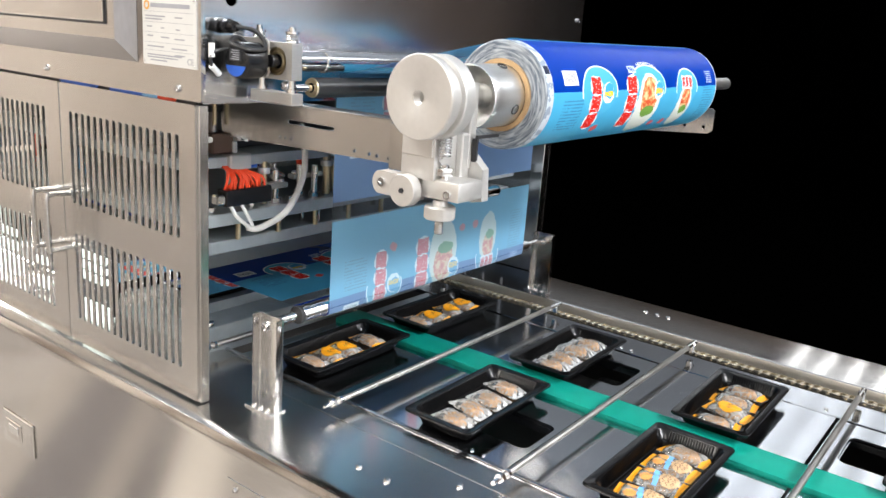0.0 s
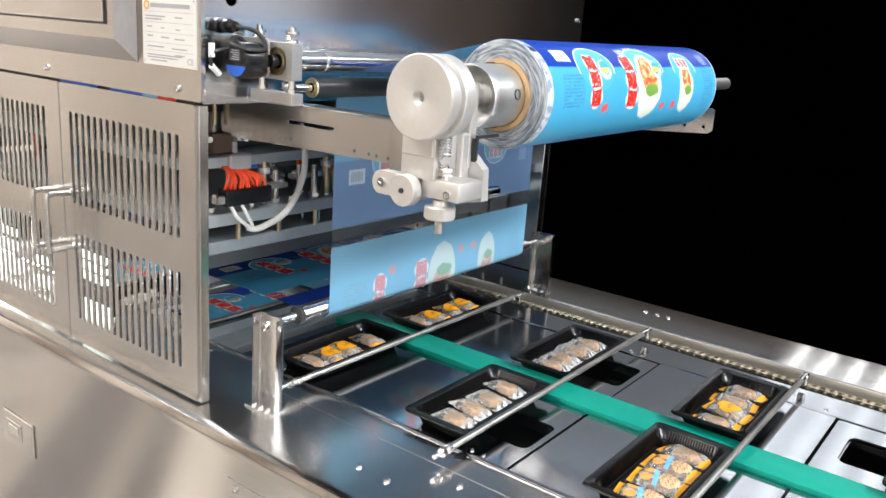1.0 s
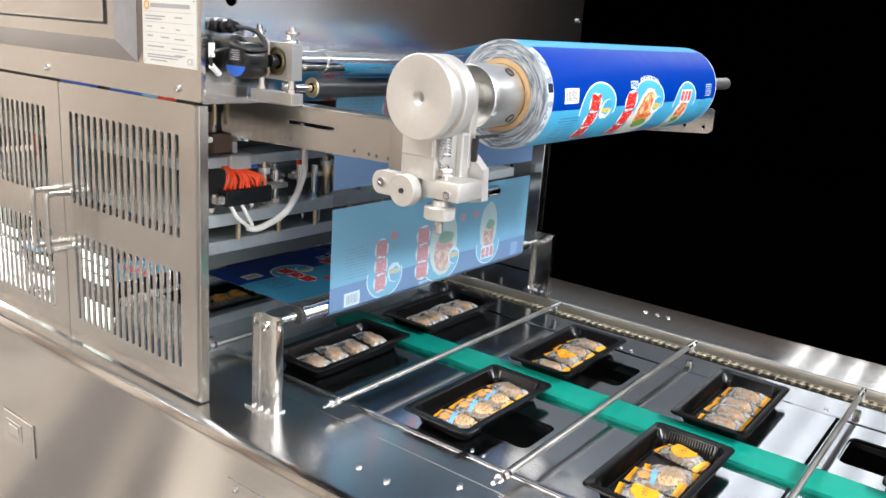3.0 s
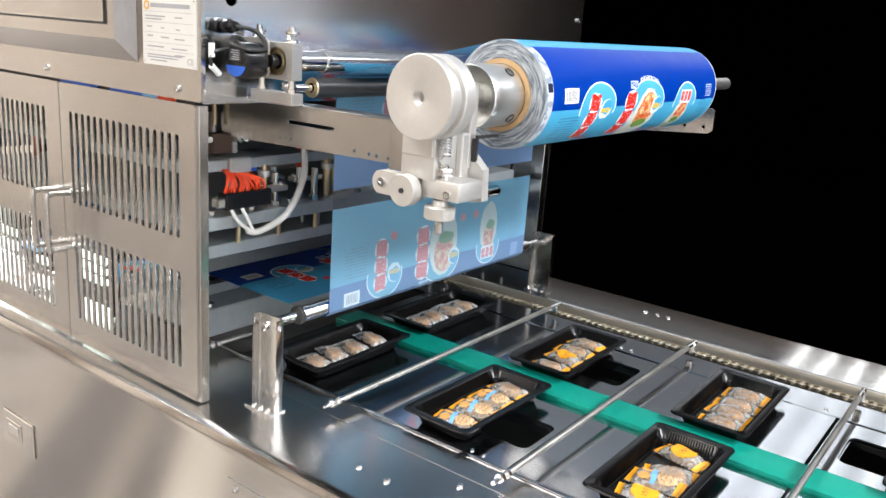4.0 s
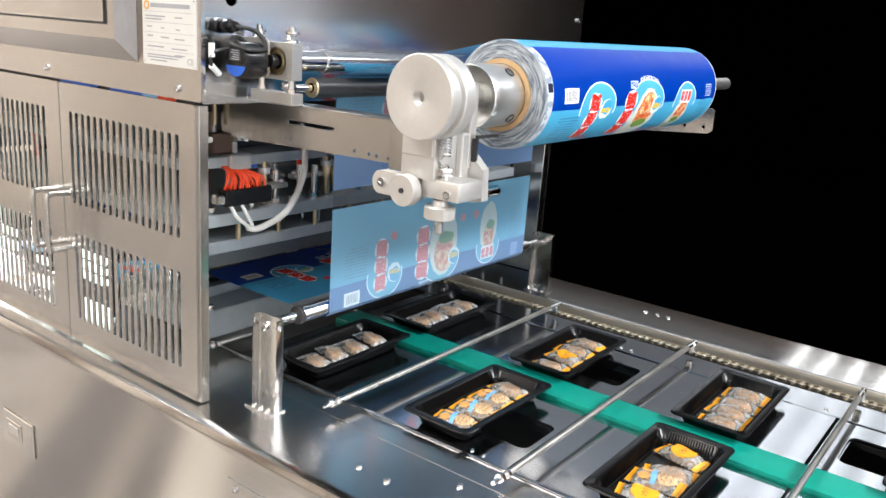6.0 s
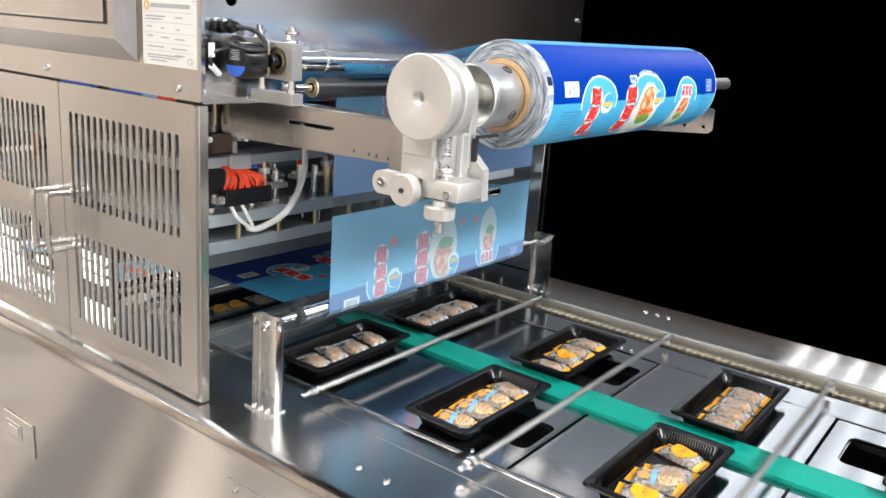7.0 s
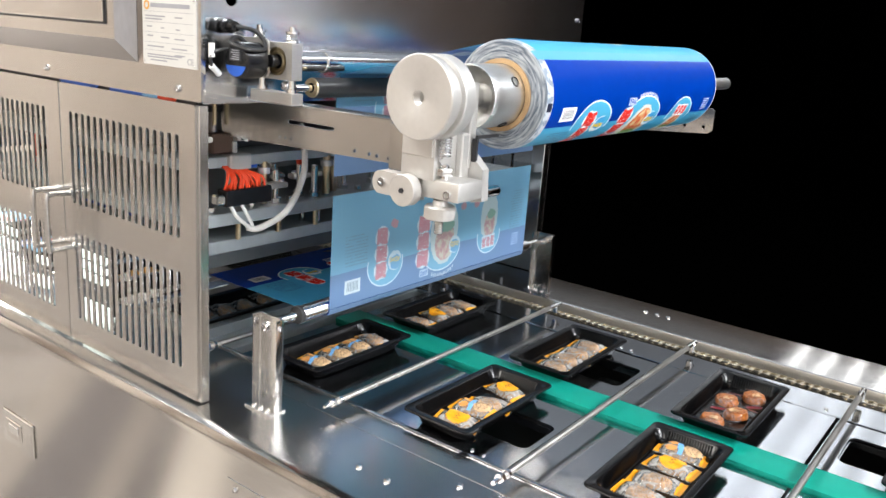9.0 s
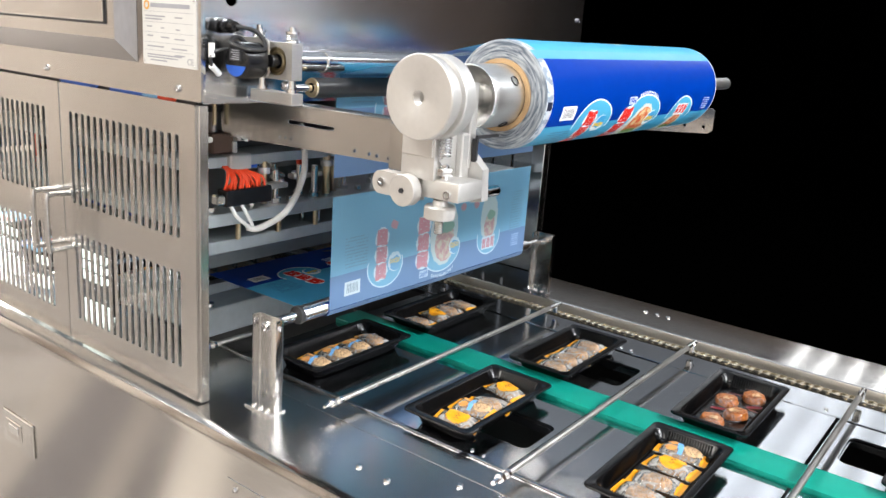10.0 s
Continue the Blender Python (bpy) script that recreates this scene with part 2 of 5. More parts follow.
# ---- plates with cut-outs ----


def rounded(u0, u1, v0, v1, r, n=4):
    pts = []
    for cu, cv, a0 in ((u1 - r, v1 - r, 0), (u0 + r, v1 - r, 90), (u0 + r, v0 + r, 180), (u1 - r, v0 + r, 270)):
        for k in range(n + 1):
            a = radians(a0 + 90 * k / n)
            pts.append((cu + r * math.cos(a), cv + r * math.sin(a)))
    return pts


def cut_plate(loops, place, thick):
    """A plate filled between an outer loop and its holes, thick metres deep along place's third axis."""
    bm = B()
    edges = []
    for loop in loops:
        vs = [bm.verts.new(place(u, v, 0.0)) for u, v in loop]
        edges += [bm.edges.new((vs[i], vs[(i + 1) % len(vs)])) for i in range(len(vs))]
    bmesh.ops.triangle_fill(bm, use_beauty=True, use_dissolve=False, edges=edges)
    bmesh.ops.dissolve_limit(bm, angle_limit=0.01, verts=list(bm.verts), edges=list(bm.edges))
    push = place(0, 0, thick) - place(0, 0, 0)
    made = bmesh.ops.extrude_face_region(bm, geom=list(bm.faces), use_keep_orig=True)
    bmesh.ops.translate(bm, vec=push, verts=[g for g in made["geom"] if isinstance(g, bmesh.types.BMVert)])
    return bm


def on_yz(x):
    return lambda u, v, w: Vector((x + w, u, v))


def on_xz(y):
    return lambda u, v, w: Vector((u, y + w, v))


def on_xy(z):
    return lambda u, v, w: Vector((u, v, z + w))


def extrude_y(bm, profile, y0, y1):
    """A bent sheet: (x, z) points drawn out along y, closed."""
    a = [bm.verts.new((x, y0, z)) for x, z in profile]
    b = [bm.verts.new((x, y1, z)) for x, z in profile]
    n = len(profile)
    for i in range(n):
        bm.faces.new((a[i], a[(i + 1) % n], b[(i + 1) % n], b[i]))
    bm.faces.new(a[::-1])
    bm.faces.new(b)
    return bm


# ---- lower cabinet: apron and covers ----
base = thing("machine_base", (1.0, 0.6, 0.0), "brushed stainless steel base cabinet of a tray sealing machine", "machine")
near = [(0.577, 0.10), (0.577, 0.880), (0.577, 0.885), (0.5785, 0.892), (0.582, 0.8975), (0.589, 0.9), (0.594, 0.9), (0.739, 0.9), (0.744, 0.9), (0.754, 0.8985), (0.758, 0.893), (0.758, 0.86),
        (0.755, 0.86), (0.755, 0.891), (0.744, 0.897), (0.589, 0.897), (0.581, 0.89), (0.580, 0.10)]
cover = part("near_cover", extrude_y(B(), near, -0.9, 2.1), M["apron_steel"], base, "bent stainless cover with a rounded edge")
cover.data.materials.append(M["cover_steel"])
for face in cover.data.polygons:
    if face.normal.z > 0.97:
        face.material_index = 1
far = [(1.347, 0.87), (1.347, 0.9065), (1.347, 0.9085), (1.3478, 0.9102), (1.350, 0.911), (1.353, 0.911), (1.477, 0.911), (1.480, 0.911), (1.483, 0.908), (1.483, 0.905), (1.483, 0.10), (1.480, 0.10), (1.480, 0.906), (1.351, 0.908), (1.350, 0.87)]
far_cover = part("far_cover", extrude_y(B(), far, -0.9, 2.1), M["deck_steel"], base, "stainless deck cover beside the chain")
far_cover.data.materials.append(M["block_steel"])
for face in far_cover.data.polygons:
    if face.normal.x < -0.9:
        face.material_index = 1
part("tank", box(B(), 0.59, 1.475, -0.88, 2.08, 0.06, 0.80), M["dark_part"], base)
for fy in (-0.7, 1.9):
    for fx in (0.66, 1.44):
        part("foot", cyl(B(), (fx, fy, 0.05), "z", 0.035, 0.10), M["black_plastic"], base)
latch = part("latch_plate", box(B(), 0.5735, 0.5775, 1.225, 1.325, 0.675, 0.735, 0.0015), M["polished"], base, "recessed flush latch")
part("latch_cup", box(B(), 0.572, 0.5745, 1.262, 1.312, 0.690, 0.722, 0.001), M["apron_steel"], latch)
part("latch_lever", box(B(), 0.5705, 0.5735, 1.270, 1.300, 0.700, 0.716, 0.001), M["chrome"], latch)
for hx, hy in ((0.641, 0.571), (0.640, 0.527), (0.690, 0.46), (1.423, 0.556), (1.425, 0.534), (1.425, 0.512)):
    screw((hx, hy, 0.911 if hx > 1 else 0.9), "z", 0.0042, base)
part("slot_cover", box(B(), 0.737, 0.757, 0.498, 0.505, 0.8996, 0.9008), M["black_plastic"], base)
part("cover_seam", box(B(), 0.7102, 0.7107, -0.9, 0.832, 0.8995, 0.9003), M["bezel"], base)
part("chain_guard", box(B(), 0.7560, 0.7622, -0.9, 1.9, 0.880, 0.9004, 0.0012, 2), M["plate_steel"], base, "narrow satin steel rail along the tray lanes")
flange = part("apron_plate", box(B(), 0.5762, 0.5775, 0.40, 0.732, 0.60, 0.848, 0.0004), M["apron_steel"], base)
for sz in (0.836, 0.70):
    screw((0.576, 0.716, sz), "-x", 0.004, flange)

# ---- conveyor bed ----
bed = thing("conveyor_bed", (1.0, 0.4, 0.80), "stainless steel conveyor bed with square cut-outs", "conveyor")
BEDZ = 0.895


def bed_plate(x0, x1, y0, y1, holes=(), z=BEDZ):
    loops = [rounded(x0, x1, y0, y1, 0.002, 1)] + [rounded(*h, 0.012, 5) for h in holes]
    return part("bed_plate", cut_plate(loops, on_xy(z - 0.0025), 0.0025), M["bed_steel"], bed)


for y0, y1, has in ((1.232, 1.7, False), (0.447, 0.940, True), (0.172, 0.443, False), (-0.103, 0.168, True), (-0.9, -0.107, False)):
    hy = (y0 + 0.008, y0 + 0.103) if y0 > 0.4 else (0.048, 0.143)
    bed_plate(0.7632, 0.977, y0, y1, [(0.825, 0.908, *hy)] if has else [])
    bed_plate(1.041, 1.231, y0, y1, [(1.094, 1.186, *hy)] if has else [], BEDZ + (0.0 if has else 0.002))
part("chain_rail", box(B(), 1.235, 1.306, -0.9, 1.9, BEDZ - 0.006, BEDZ + 0.0015, 0.001), M["bed_steel"], bed)
part("chain_trough", box(B(), 1.292, 1.347, -0.9, 1.9, BEDZ - 0.03, BEDZ - 0.022), M["dark_part"], bed)
for px0, px1 in ((0.828, 0.905), (1.097, 1.183)):
    for py0, py1 in ((0.457, 0.548), (0.05, 0.141)):
        part("cut_out_edge", cut_plate([rounded(px0 - 0.004, px1 + 0.004, py0 - 0.003, py1 + 0.003, 0.013, 5), rounded(px0, px1, py0, py1, 0.012, 5)], on_xy(BEDZ - 0.014), 0.010), M["bed_steel"], bed)
part("bed_floor", box(B(), 0.76, 1.29, -0.88, 1.9, 0.815, 0.82), M["dark_part"], bed)
part("under_rail", box(B(), 1.10, 1.17, 0.475, 0.515, 0.82, 0.872, 0.002), M["bed_steel"], bed)
for sy in (0.523, 0.505, 0.19, -0.08):
    screw((1.25, sy, BEDZ + 0.0015), "z", 0.003, bed)
    screw((0.776, sy - 0.02, BEDZ), "z", 0.0025, bed)

guide = thing("guide_strip", (1.01, 0.4, BEDZ), "flat green plastic guide strip between the tray lanes", "guide strip")
part("strip", box(B(), 0.979, 1.039, -0.9, 0.945, BEDZ - 0.002, 0.9025, 0.0012, 2), M["green"], guide)
for gy in (0.05, 0.31, 0.58, 0.84):
    screw((1.012, gy, 0.9025), "z", 0.0035, guide, mat="green")

# ---- sealing housing: doors, side walls, front plate ----
house = thing("sealing_housing", (1.05, 1.3, 0.9), "stainless steel sealing station housing with slotted doors", "machine housing")


def slotted_door(name, y0, y1, ys, x=0.6075, thick=0.016, label="brushed stainless door with two rows of slots"):
    loops = [rounded(y0, y1, 0.904, 1.2945, 0.002, 1)]
    for yy in ys:
        loops.append(rounded(yy - 0.0042, yy + 0.0042, 1.122, 1.255, 0.003, 3))
        loops.append(rounded(yy - 0.0042, yy + 0.0042, 0.943, 1.076, 0.003, 3))
    bm = cut_plate(loops, on_yz(x), 0.0022)
    for a, b in ((y0, y0 + 0.002), (y1 - 0.002, y1)):
        box(bm, x + 0.0022, x + thick, a, b, 0.904, 1.2945)
    return part(name, bm, M["door_steel"], house, label)


def bow_handle(y, x, parent):
    pts = smooth_path([(x + 0.001, y, 1.135), (x - 0.030, y, 1.136), (x - 0.036, y, 1.130), (x - 0.036, y, 1.06), (x - 0.030, y, 1.053), (x + 0.001, y, 1.054)], 5)
    h = part("handle", tube(B(), pts, 0.0042, 12), M["polished"], parent, "bent polished steel bow handle")
    for z in (1.135, 1.054):
        part("washer", cyl(B(), (x - 0.0008, y, z), "x", 0.0075, 0.0016, 20), M["polished"], h)


dr = slotted_door("door", 0.8335, 1.1475, [1.121 - i * 0.25 / 16 for i in range(17)])
dl = slotted_door("door", 1.1525, 1.466, [1.447 - i * 0.25 / 16 for i in range(17)])
# polished strip added to give the door gap its bright line
part("gap_bright_strip", box(B(), 0.6085, 0.6125, 1.1478, 1.1522, 0.906, 1.293), M["polished"], house)
bow_handle(1.132, 0.6075, dr)
bow_handle(1.170, 0.6075, dl)
part("corner_post", box(B(), 0.6105, 0.624, 0.829, 0.8335, 0.902, 1.2945, 0.0008), M["polished"], house)
fd = [rounded(0.835, 1.47, 0.913, 1.60, 0.002, 1)]
for i in range(6):
    for z0, z1 in ((1.122, 1.255), (0.943, 1.076)):
        fd.append(rounded(0.921 + i * 0.05, 0.928 + i * 0.05, z0, z1, 0.003, 3))
part("far_wall", cut_plate(fd, on_yz(1.484), 0.003), M["plate_steel"], house, "slotted far side wall")
part("far_wall_flange", box(B(), 1.462, 1.484, 0.835, 0.838, 0.913, 1.296, 0.0008), M["polished"], house)
# unseen; its lower edge is set to limit the fill light coming in
part("back_wall", box(B(), 0.62, 1.484, 1.90, 1.903, 1.08, 1.75), M["plate_steel"], house)
part("inner_lining", box(B(), 0.625, 0.628, 1.47, 1.90, 1.30, 1.75), M["plate_steel"], house)

# upper cabinet
up = [rounded(0.818, 1.62, 1.2990, 1.75, 0.002, 1), rounded(0.947, 1.60, 1.337, 1.73, 0.002, 1)]
upper = part("upper_face", cut_plate(up, on_yz(0.6055), 0.003), M["door_steel"], house)
bm = B()
o = [(0.947, 1.337), (1.60, 1.337), (1.60, 1.73), (0.947, 1.73)]
i_ = [(0.957, 1.364), (1.56, 1.364), (1.56, 1.70), (0.957, 1.70)]
vo = [bm.verts.new((0.6052, y, z)) for y, z in o]
vi = [bm.verts.new((0.580, y, z)) for y, z in i_]
for k in range(4):
    bm.faces.new((vo[k], vo[(k + 1) % 4], vi[(k + 1) % 4], vi[k]))
part("screen_bezel", bm, M["bezel"], house, "sloping raised frame", smooth=10)
part("screen_panel", box(B(), 0.580, 0.583, 0.957, 1.56, 1.364, 1.70), M["door_steel"], house)
part("screen_gap", box(B(), 0.5788, 0.5799, 0.9735, 1.553, 1.3805, 1.694), M["dark_part"], house)
part("screen_door", box(B(), 0.5765, 0.5787, 0.9765, 1.55, 1.3835, 1.69, 0.0008), M["door_steel"], house)
for sy in (1.176, 0.863, 1.49):
    screw((0.6055, sy, 1.312), "-x", 0.0045, house)
part("upper_side", box(B(), 0.6085, 0.6115, 0.818, 0.821, 1.3015, 1.75), M["polished"], house)
part("upper_floor", box(B(), 0.6085, 1.484, 0.845, 1.89, 1.2985, 1.301), M["plate_steel"], house)
part("upper_roof", box(B(), 0.6085, 1.545, 0.832, 1.90, 1.75, 1.753), M["plate_steel"], house)
fp = [rounded(0.6125, 1.547, 1.2965, 1.749, 0.002, 1), rounded(0.647, 0.664, 1.413, 1.430, 0.008, 5)]
fplate = part("front_plate", cut_plate(fp, on_xz(0.826), 0.003), M["plate_steel"], house, "dark satin steel front plate")
for sx, sz in ((1.525, 1.442), (1.525, 1.60), (0.75, 1.46)):
    screw((sx, 0.826, sz), "-y", 0.005, house)

# coloured rods added for the blue and red film colours in the gap
for hy0, hy1, tone in ((1.055, 1.148, "blue_part"), (0.945, 1.020, "blue_part"), (0.915, 0.945, "hose_pale"), (0.878, 0.912, "red_wire")):
    part("gap_colour", cyl(B(), (0.6108, (hy0 + hy1) / 2, 1.2968), "y", 0.0022, hy1 - hy0, 10), M[tone], house, "coloured rod standing in for film colours glimpsed in the gap")
# dark strip added to block interior light and keep the gap shaded
part("gap_shade", box(B(), 0.614, 0.617, 0.84, 1.60, 1.2930, 1.2985), M["dark_part"], house)

# nameplate
npl = thing("nameplate", (0.605, 0.878, 1.375), "white printed rating plate riveted to the cabinet", "nameplate")
part("plate", box(B(), 0.6035, 0.6055, 0.8245, 0.932, 1.337, 1.418, 0.0004), M["label_white"], npl)


def bar(y0, y1, z0, z1, mat="ink"):
    return part("print_bar", box(B(), 0.6031, 0.6036, min(y0, y1), max(y0, y1), z0, z1), M[mat], npl)


bar(0.836, 0.914, 1.4055, 1.4105)
emblem = lathe(B(), [(0.0035, -0.0004), (0.0055, -0.0004), (0.0055, 0.0002), (0.0035, 0.0002)], (0.6033, 0.922, 1.408), "x", 20)
part("emblem", emblem, M["gold_ink"], npl)
for z in (1.4005, 1.388, 1.376, 1.364, 1.3545):
    bar(0.829, 0.928, z, z + 0.0004)
for y, z, w in ((0.925, 1.3945, 0.040), (0.925, 1.391, 0.034), (0.865, 1.394, 0.014), (0.922, 1.382, 0.010), (0.893, 1.381, 0.006), (0.863, 1.380, 0.008),
                (0.922, 1.371, 0.012), (0.893, 1.370, 0.016), (0.866, 1.369, 0.020), (0.922, 1.3585, 0.034), (0.872, 1.3575, 0.030),
                (0.922, 1.3485, 0.070), (0.922, 1.3455, 0.062), (0.916, 1.3420, 0.034), (0.866, 1.3500, 0.020)):
    bar(y, y - w, z, z + 0.0016)
for z in (1.3405, 1.4145):
    for y in (0.8275, 0.929):
        part("rivet", lathe(B(), [(0, -0.0008), (0.0011, -0.0005), (0.0014, 0.0003)], (0.6035, y, z), "x", 10), M["chrome"], npl)
font = bpy.data.curves.new("ce_mark", "FONT")
font.body, font.size, font.extrude = "CE", 0.0105, 0.0001
ce = new("ce_mark", font)
ce.data.materials.append(M["ink"])
ce.parent = npl
ce.matrix_parent_inverse = npl.matrix_basis.inverted()
ce.matrix_basis = Matrix.Translation((0.6033, 0.8415, 1.3415)) @ Matrix(((0, 0, -1, 0), (-1, 0, 0, 0), (0, 1, 0, 0), (0, 0, 0, 1)))

# ---- printed film ----
REPEAT = 0.234


class Ex:
    """Arithmetic on node sockets."""

    def __init__(self, nt, s):
        self.nt, self.s = nt, s

    def op(self, kind, other=None, third=None):
        n = self.nt.nodes.new("ShaderNodeMath")
        n.operation = kind
        link(self.nt, self.s, n.inputs[0])
        for k, o in ((1, other), (2, third)):
            if isinstance(o, Ex):
                link(self.nt, o.s, n.inputs[k])
            elif o is not None:
                n.inputs[k].default_value = o
        return Ex(self.nt, n.outputs[0])

    def __add__(self, o):
        return self.op("ADD", o)

    def __sub__(self, o):
        return self.op("SUBTRACT", o)

    def __mul__(self, o):
        return self.op("MULTIPLY", o)

    def lt(self, o):
        return self.op("LESS_THAN", o)

    def gt(self, o):
        return self.op("GREATER_THAN", o)

    def near(self, c, half):
        return (self - c).op("ABSOLUTE").lt(half)

    def either(self, o):
        return self.op("MAXIMUM", o)

    def without(self, o):
        return (self - o).op("MAXIMUM", 0.0)


def oval(x, w, cx, cw, rx, rw):
    a, b = (x - cx) * (1 / rx), (w - cw) * (1 / rw)
    return (a * a + b * b).lt(1.0)


def film_print(name, seen_through):
    """The film's print: light blue and deep blue fields with domes, red lettering shapes, dishes, a bar code and rows of small print."""
    m, nt, b = mat_base(name)
    tc = nt.nodes.new("ShaderNodeTexCoord")
    sep = nt.nodes.new("ShaderNodeSeparateXYZ")
    link(nt, tc.outputs["UV"], sep.inputs[0])
    x = Ex(nt, sep.outputs[0]) * 0.518
    w = Ex(nt, sep.outputs[1]).op("FRACT") * REPEAT
    flat = nt.nodes.new("ShaderNodeCombineXYZ")
    link(nt, x.s, flat.inputs[0])
    link(nt, w.s, flat.inputs[1])

    def rough_noise(scale, detail=3):
        n = nt.nodes.new("ShaderNodeTexNoise")
        n.inputs["Scale"].default_value, n.inputs["Detail"].default_value = scale, detail
        link(nt, flat.outputs[0], n.inputs["Vector"])
        return Ex(nt, n.outputs[0])
    n_big, n_fine, n_mid = rough_noise(18, 2), rough_noise(330, 2), rough_noise(90, 3)
    xw = x + (n_fine - 0.5) * 0.006
    ww = w + (n_mid - 0.5) * 0.010
    layers = []

    def lay(mask, colour):
        layers.append((mask, colour))
    edge = w + (n_big - 0.5) * 0.004
    lay(edge.gt(0.1185 if seen_through == "no" else 0.114), (0.0, 0.036, 0.31))
    swollen = 1.13 if seen_through == "no" else 1.0
    domes = ((0.117, 0.118, 0.041, 0.034), (0.258, 0.118, 0.050, 0.036), (0.394, 0.116, 0.036, 0.032))
    for cx, cw, rx, rw in domes:
        rx, rw = rx * swollen, rw * swollen
        lay(oval(x, w, cx, cw, rx, rw) * w.gt(0.108), (0.80, 0.90, 0.94))
        lay(oval(x, w, cx, cw, rx - 0.0022, rw - 0.0022), (0.075, 0.38, 0.59))
    lay(oval(xw, ww, 0.262, 0.088, 0.037, 0.056), (0.66, 0.70, 0.64))
    lay(oval(xw, ww, 0.392, 0.080, 0.026, 0.044), (0.66, 0.70, 0.64))
    for cx, cw, rx, rw in ((0.264, 0.106, 0.026, 0.032), (0.394, 0.096, 0.016, 0.024)):
        lay(oval(xw, ww, cx, cw, rx, rw), (0.72, 0.26, 0.10))
        lay(oval(xw, ww, cx, cw, rx, rw) * n_mid.gt(0.54), (0.62, 0.09, 0.03))
        lay(oval(xw, ww, cx, cw, rx, rw) * n_mid.lt(0.44), (0.75, 0.55, 0.30))
        lay(oval(xw, ww, cx + 0.004, cw - rw * 0.82, rx * 0.8, rw * 0.32), (0.16, 0.32, 0.06))
    for cx, w0, n, half, step in ((0.107, 0.060, 3, 0.0118, 0.0262), (0.207, 0.054, 3, 0.0138, 0.0285)):
        for k in range(n):
            cw = w0 + step * (k + 0.5)
            lay(oval(xw, ww, cx, cw, half * 1.32, step * 0.58), (0.80, 0.88, 0.90))
        for k in range(n):
            cw = w0 + step * (k + 0.5)
            lay(xw.near(cx, half) * ww.near(cw, step * 0.46) * (n_fine.lt(0.63)), (0.72, 0.022, 0.012))
    for k in range(3):
        cx = 0.381 + 0.013 * k
        lay(xw.near(cx, 0.0072) * ww.near(0.127, 0.012), (0.80, 0.86, 0.88))
    for k in range(3):
        cx = 0.381 + 0.013 * k
        lay(xw.near(cx, 0.0050) * ww.near(0.127, 0.009) * n_fine.lt(0.60), (0.72, 0.022, 0.012))
    for cx, cw in ((0.138, 0.115), (0.292, 0.115)):
        lay(oval(xw, ww, cx, cw, 0.015, 0.016), (0.78, 0.86, 0.88))
        lay(oval(xw, ww, cx + 0.002, cw + 0.003, 0.012, 0.012), (0.05, 0.33, 0.62))
        lay(xw.near(cx, 0.012) * ww.near(cw - 0.001, 0.004) * n_fine.lt(0.58), (0.75, 0.52, 0.02))
    for cx, cw in ((0.134, 0.056), (0.312, 0.052), (0.350, 0.052)):
        lay(oval(xw, ww, cx, cw, 0.008, 0.0065), (0.72, 0.10, 0.10))
    lay(x.near(0.046, 0.0165) * w.near(0.138, 0.0105), (0.82, 0.83, 0.84))
    lay(x.near(0.046, 0.0125) * w.near(0.138, 0.0070) * (x * 310.0 + n_big * 3.0).op("FRACT").lt(0.5), (0.12, 0.12, 0.14))
    for cx, half, cw, hw in ((0.052, 0.024, 0.085, 0.024), (0.480, 0.020, 0.078, 0.038)):
        rows_ = (w * 210.0).op("FRACT").lt(0.42) * n_mid.gt(0.42)
        lay(x.near(cx, half) * w.near(cw, hw) * rows_ * n_fine.gt(0.42), (0.05, 0.20, 0.36))
    lay(x.near(0.483, 0.012) * w.near(0.136, 0.012) * (w * 250.0).op("FRACT").lt(0.5) * n_fine.gt(0.42), (0.45, 0.55, 0.80))
    lay(x.near(0.213, 0.011) * w.near(0.150, 0.006), (0.60, 0.70, 0.85))
    lay(x.near(0.213, 0.009) * w.near(0.150, 0.0045) * n_fine.lt(0.52), (0.02, 0.06, 0.40))
    ring = oval(x, w, 0.258, 0.118, 0.062, 0.046).without(oval(x, w, 0.258, 0.118, 0.056, 0.040))
    lay(ring * w.gt(0.145) * x.near(0.262, 0.030) * (x * 180.0).op("FRACT").lt(0.6) * n_fine.lt(0.56), (0.75, 0.80, 0.88))
    clear = w.gt(0.217 if seen_through == "no" else 0.207)
    if seen_through == "no":
        lay(x.lt(0.004), (0.50, 0.55, 0.60))
        lay(x.lt(0.004) * n_mid.lt(0.46), (0.26, 0.31, 0.38))
        lay(x.near(-0.002, 0.005) * w.near(0.150, 0.006), (0.02, 0.025, 0.05))
        lay(x.gt(0.5135), (0.55, 0.60, 0.66))
    colour = nt.nodes.new("ShaderNodeRGB")
    colour.outputs[0].default_value = (0.062, 0.35, 0.57, 1)
    last = colour.outputs[0]
    for mask, c in layers:
        mx = nt.nodes.new("ShaderNodeMix")
        mx.data_type = "RGBA"
        link(nt, mask.s, mx.inputs["Factor"])
        link(nt, last, mx.inputs[6])
        mx.inputs[7].default_value = (*c, 1)
        last = mx.outputs[2]
    mx = nt.nodes.new("ShaderNodeMix")
    mx.data_type = "RGBA"
    mx.inputs["Factor"].default_value = 0.44 if seen_through == "back" else 0.0
    link(nt, last, mx.inputs[6])
    mx.inputs[7].default_value = (0.48, 0.76, 0.92, 1)
    last = mx.outputs[2]
    mc = nt.nodes.new("ShaderNodeMix")
    mc.data_type = "RGBA"
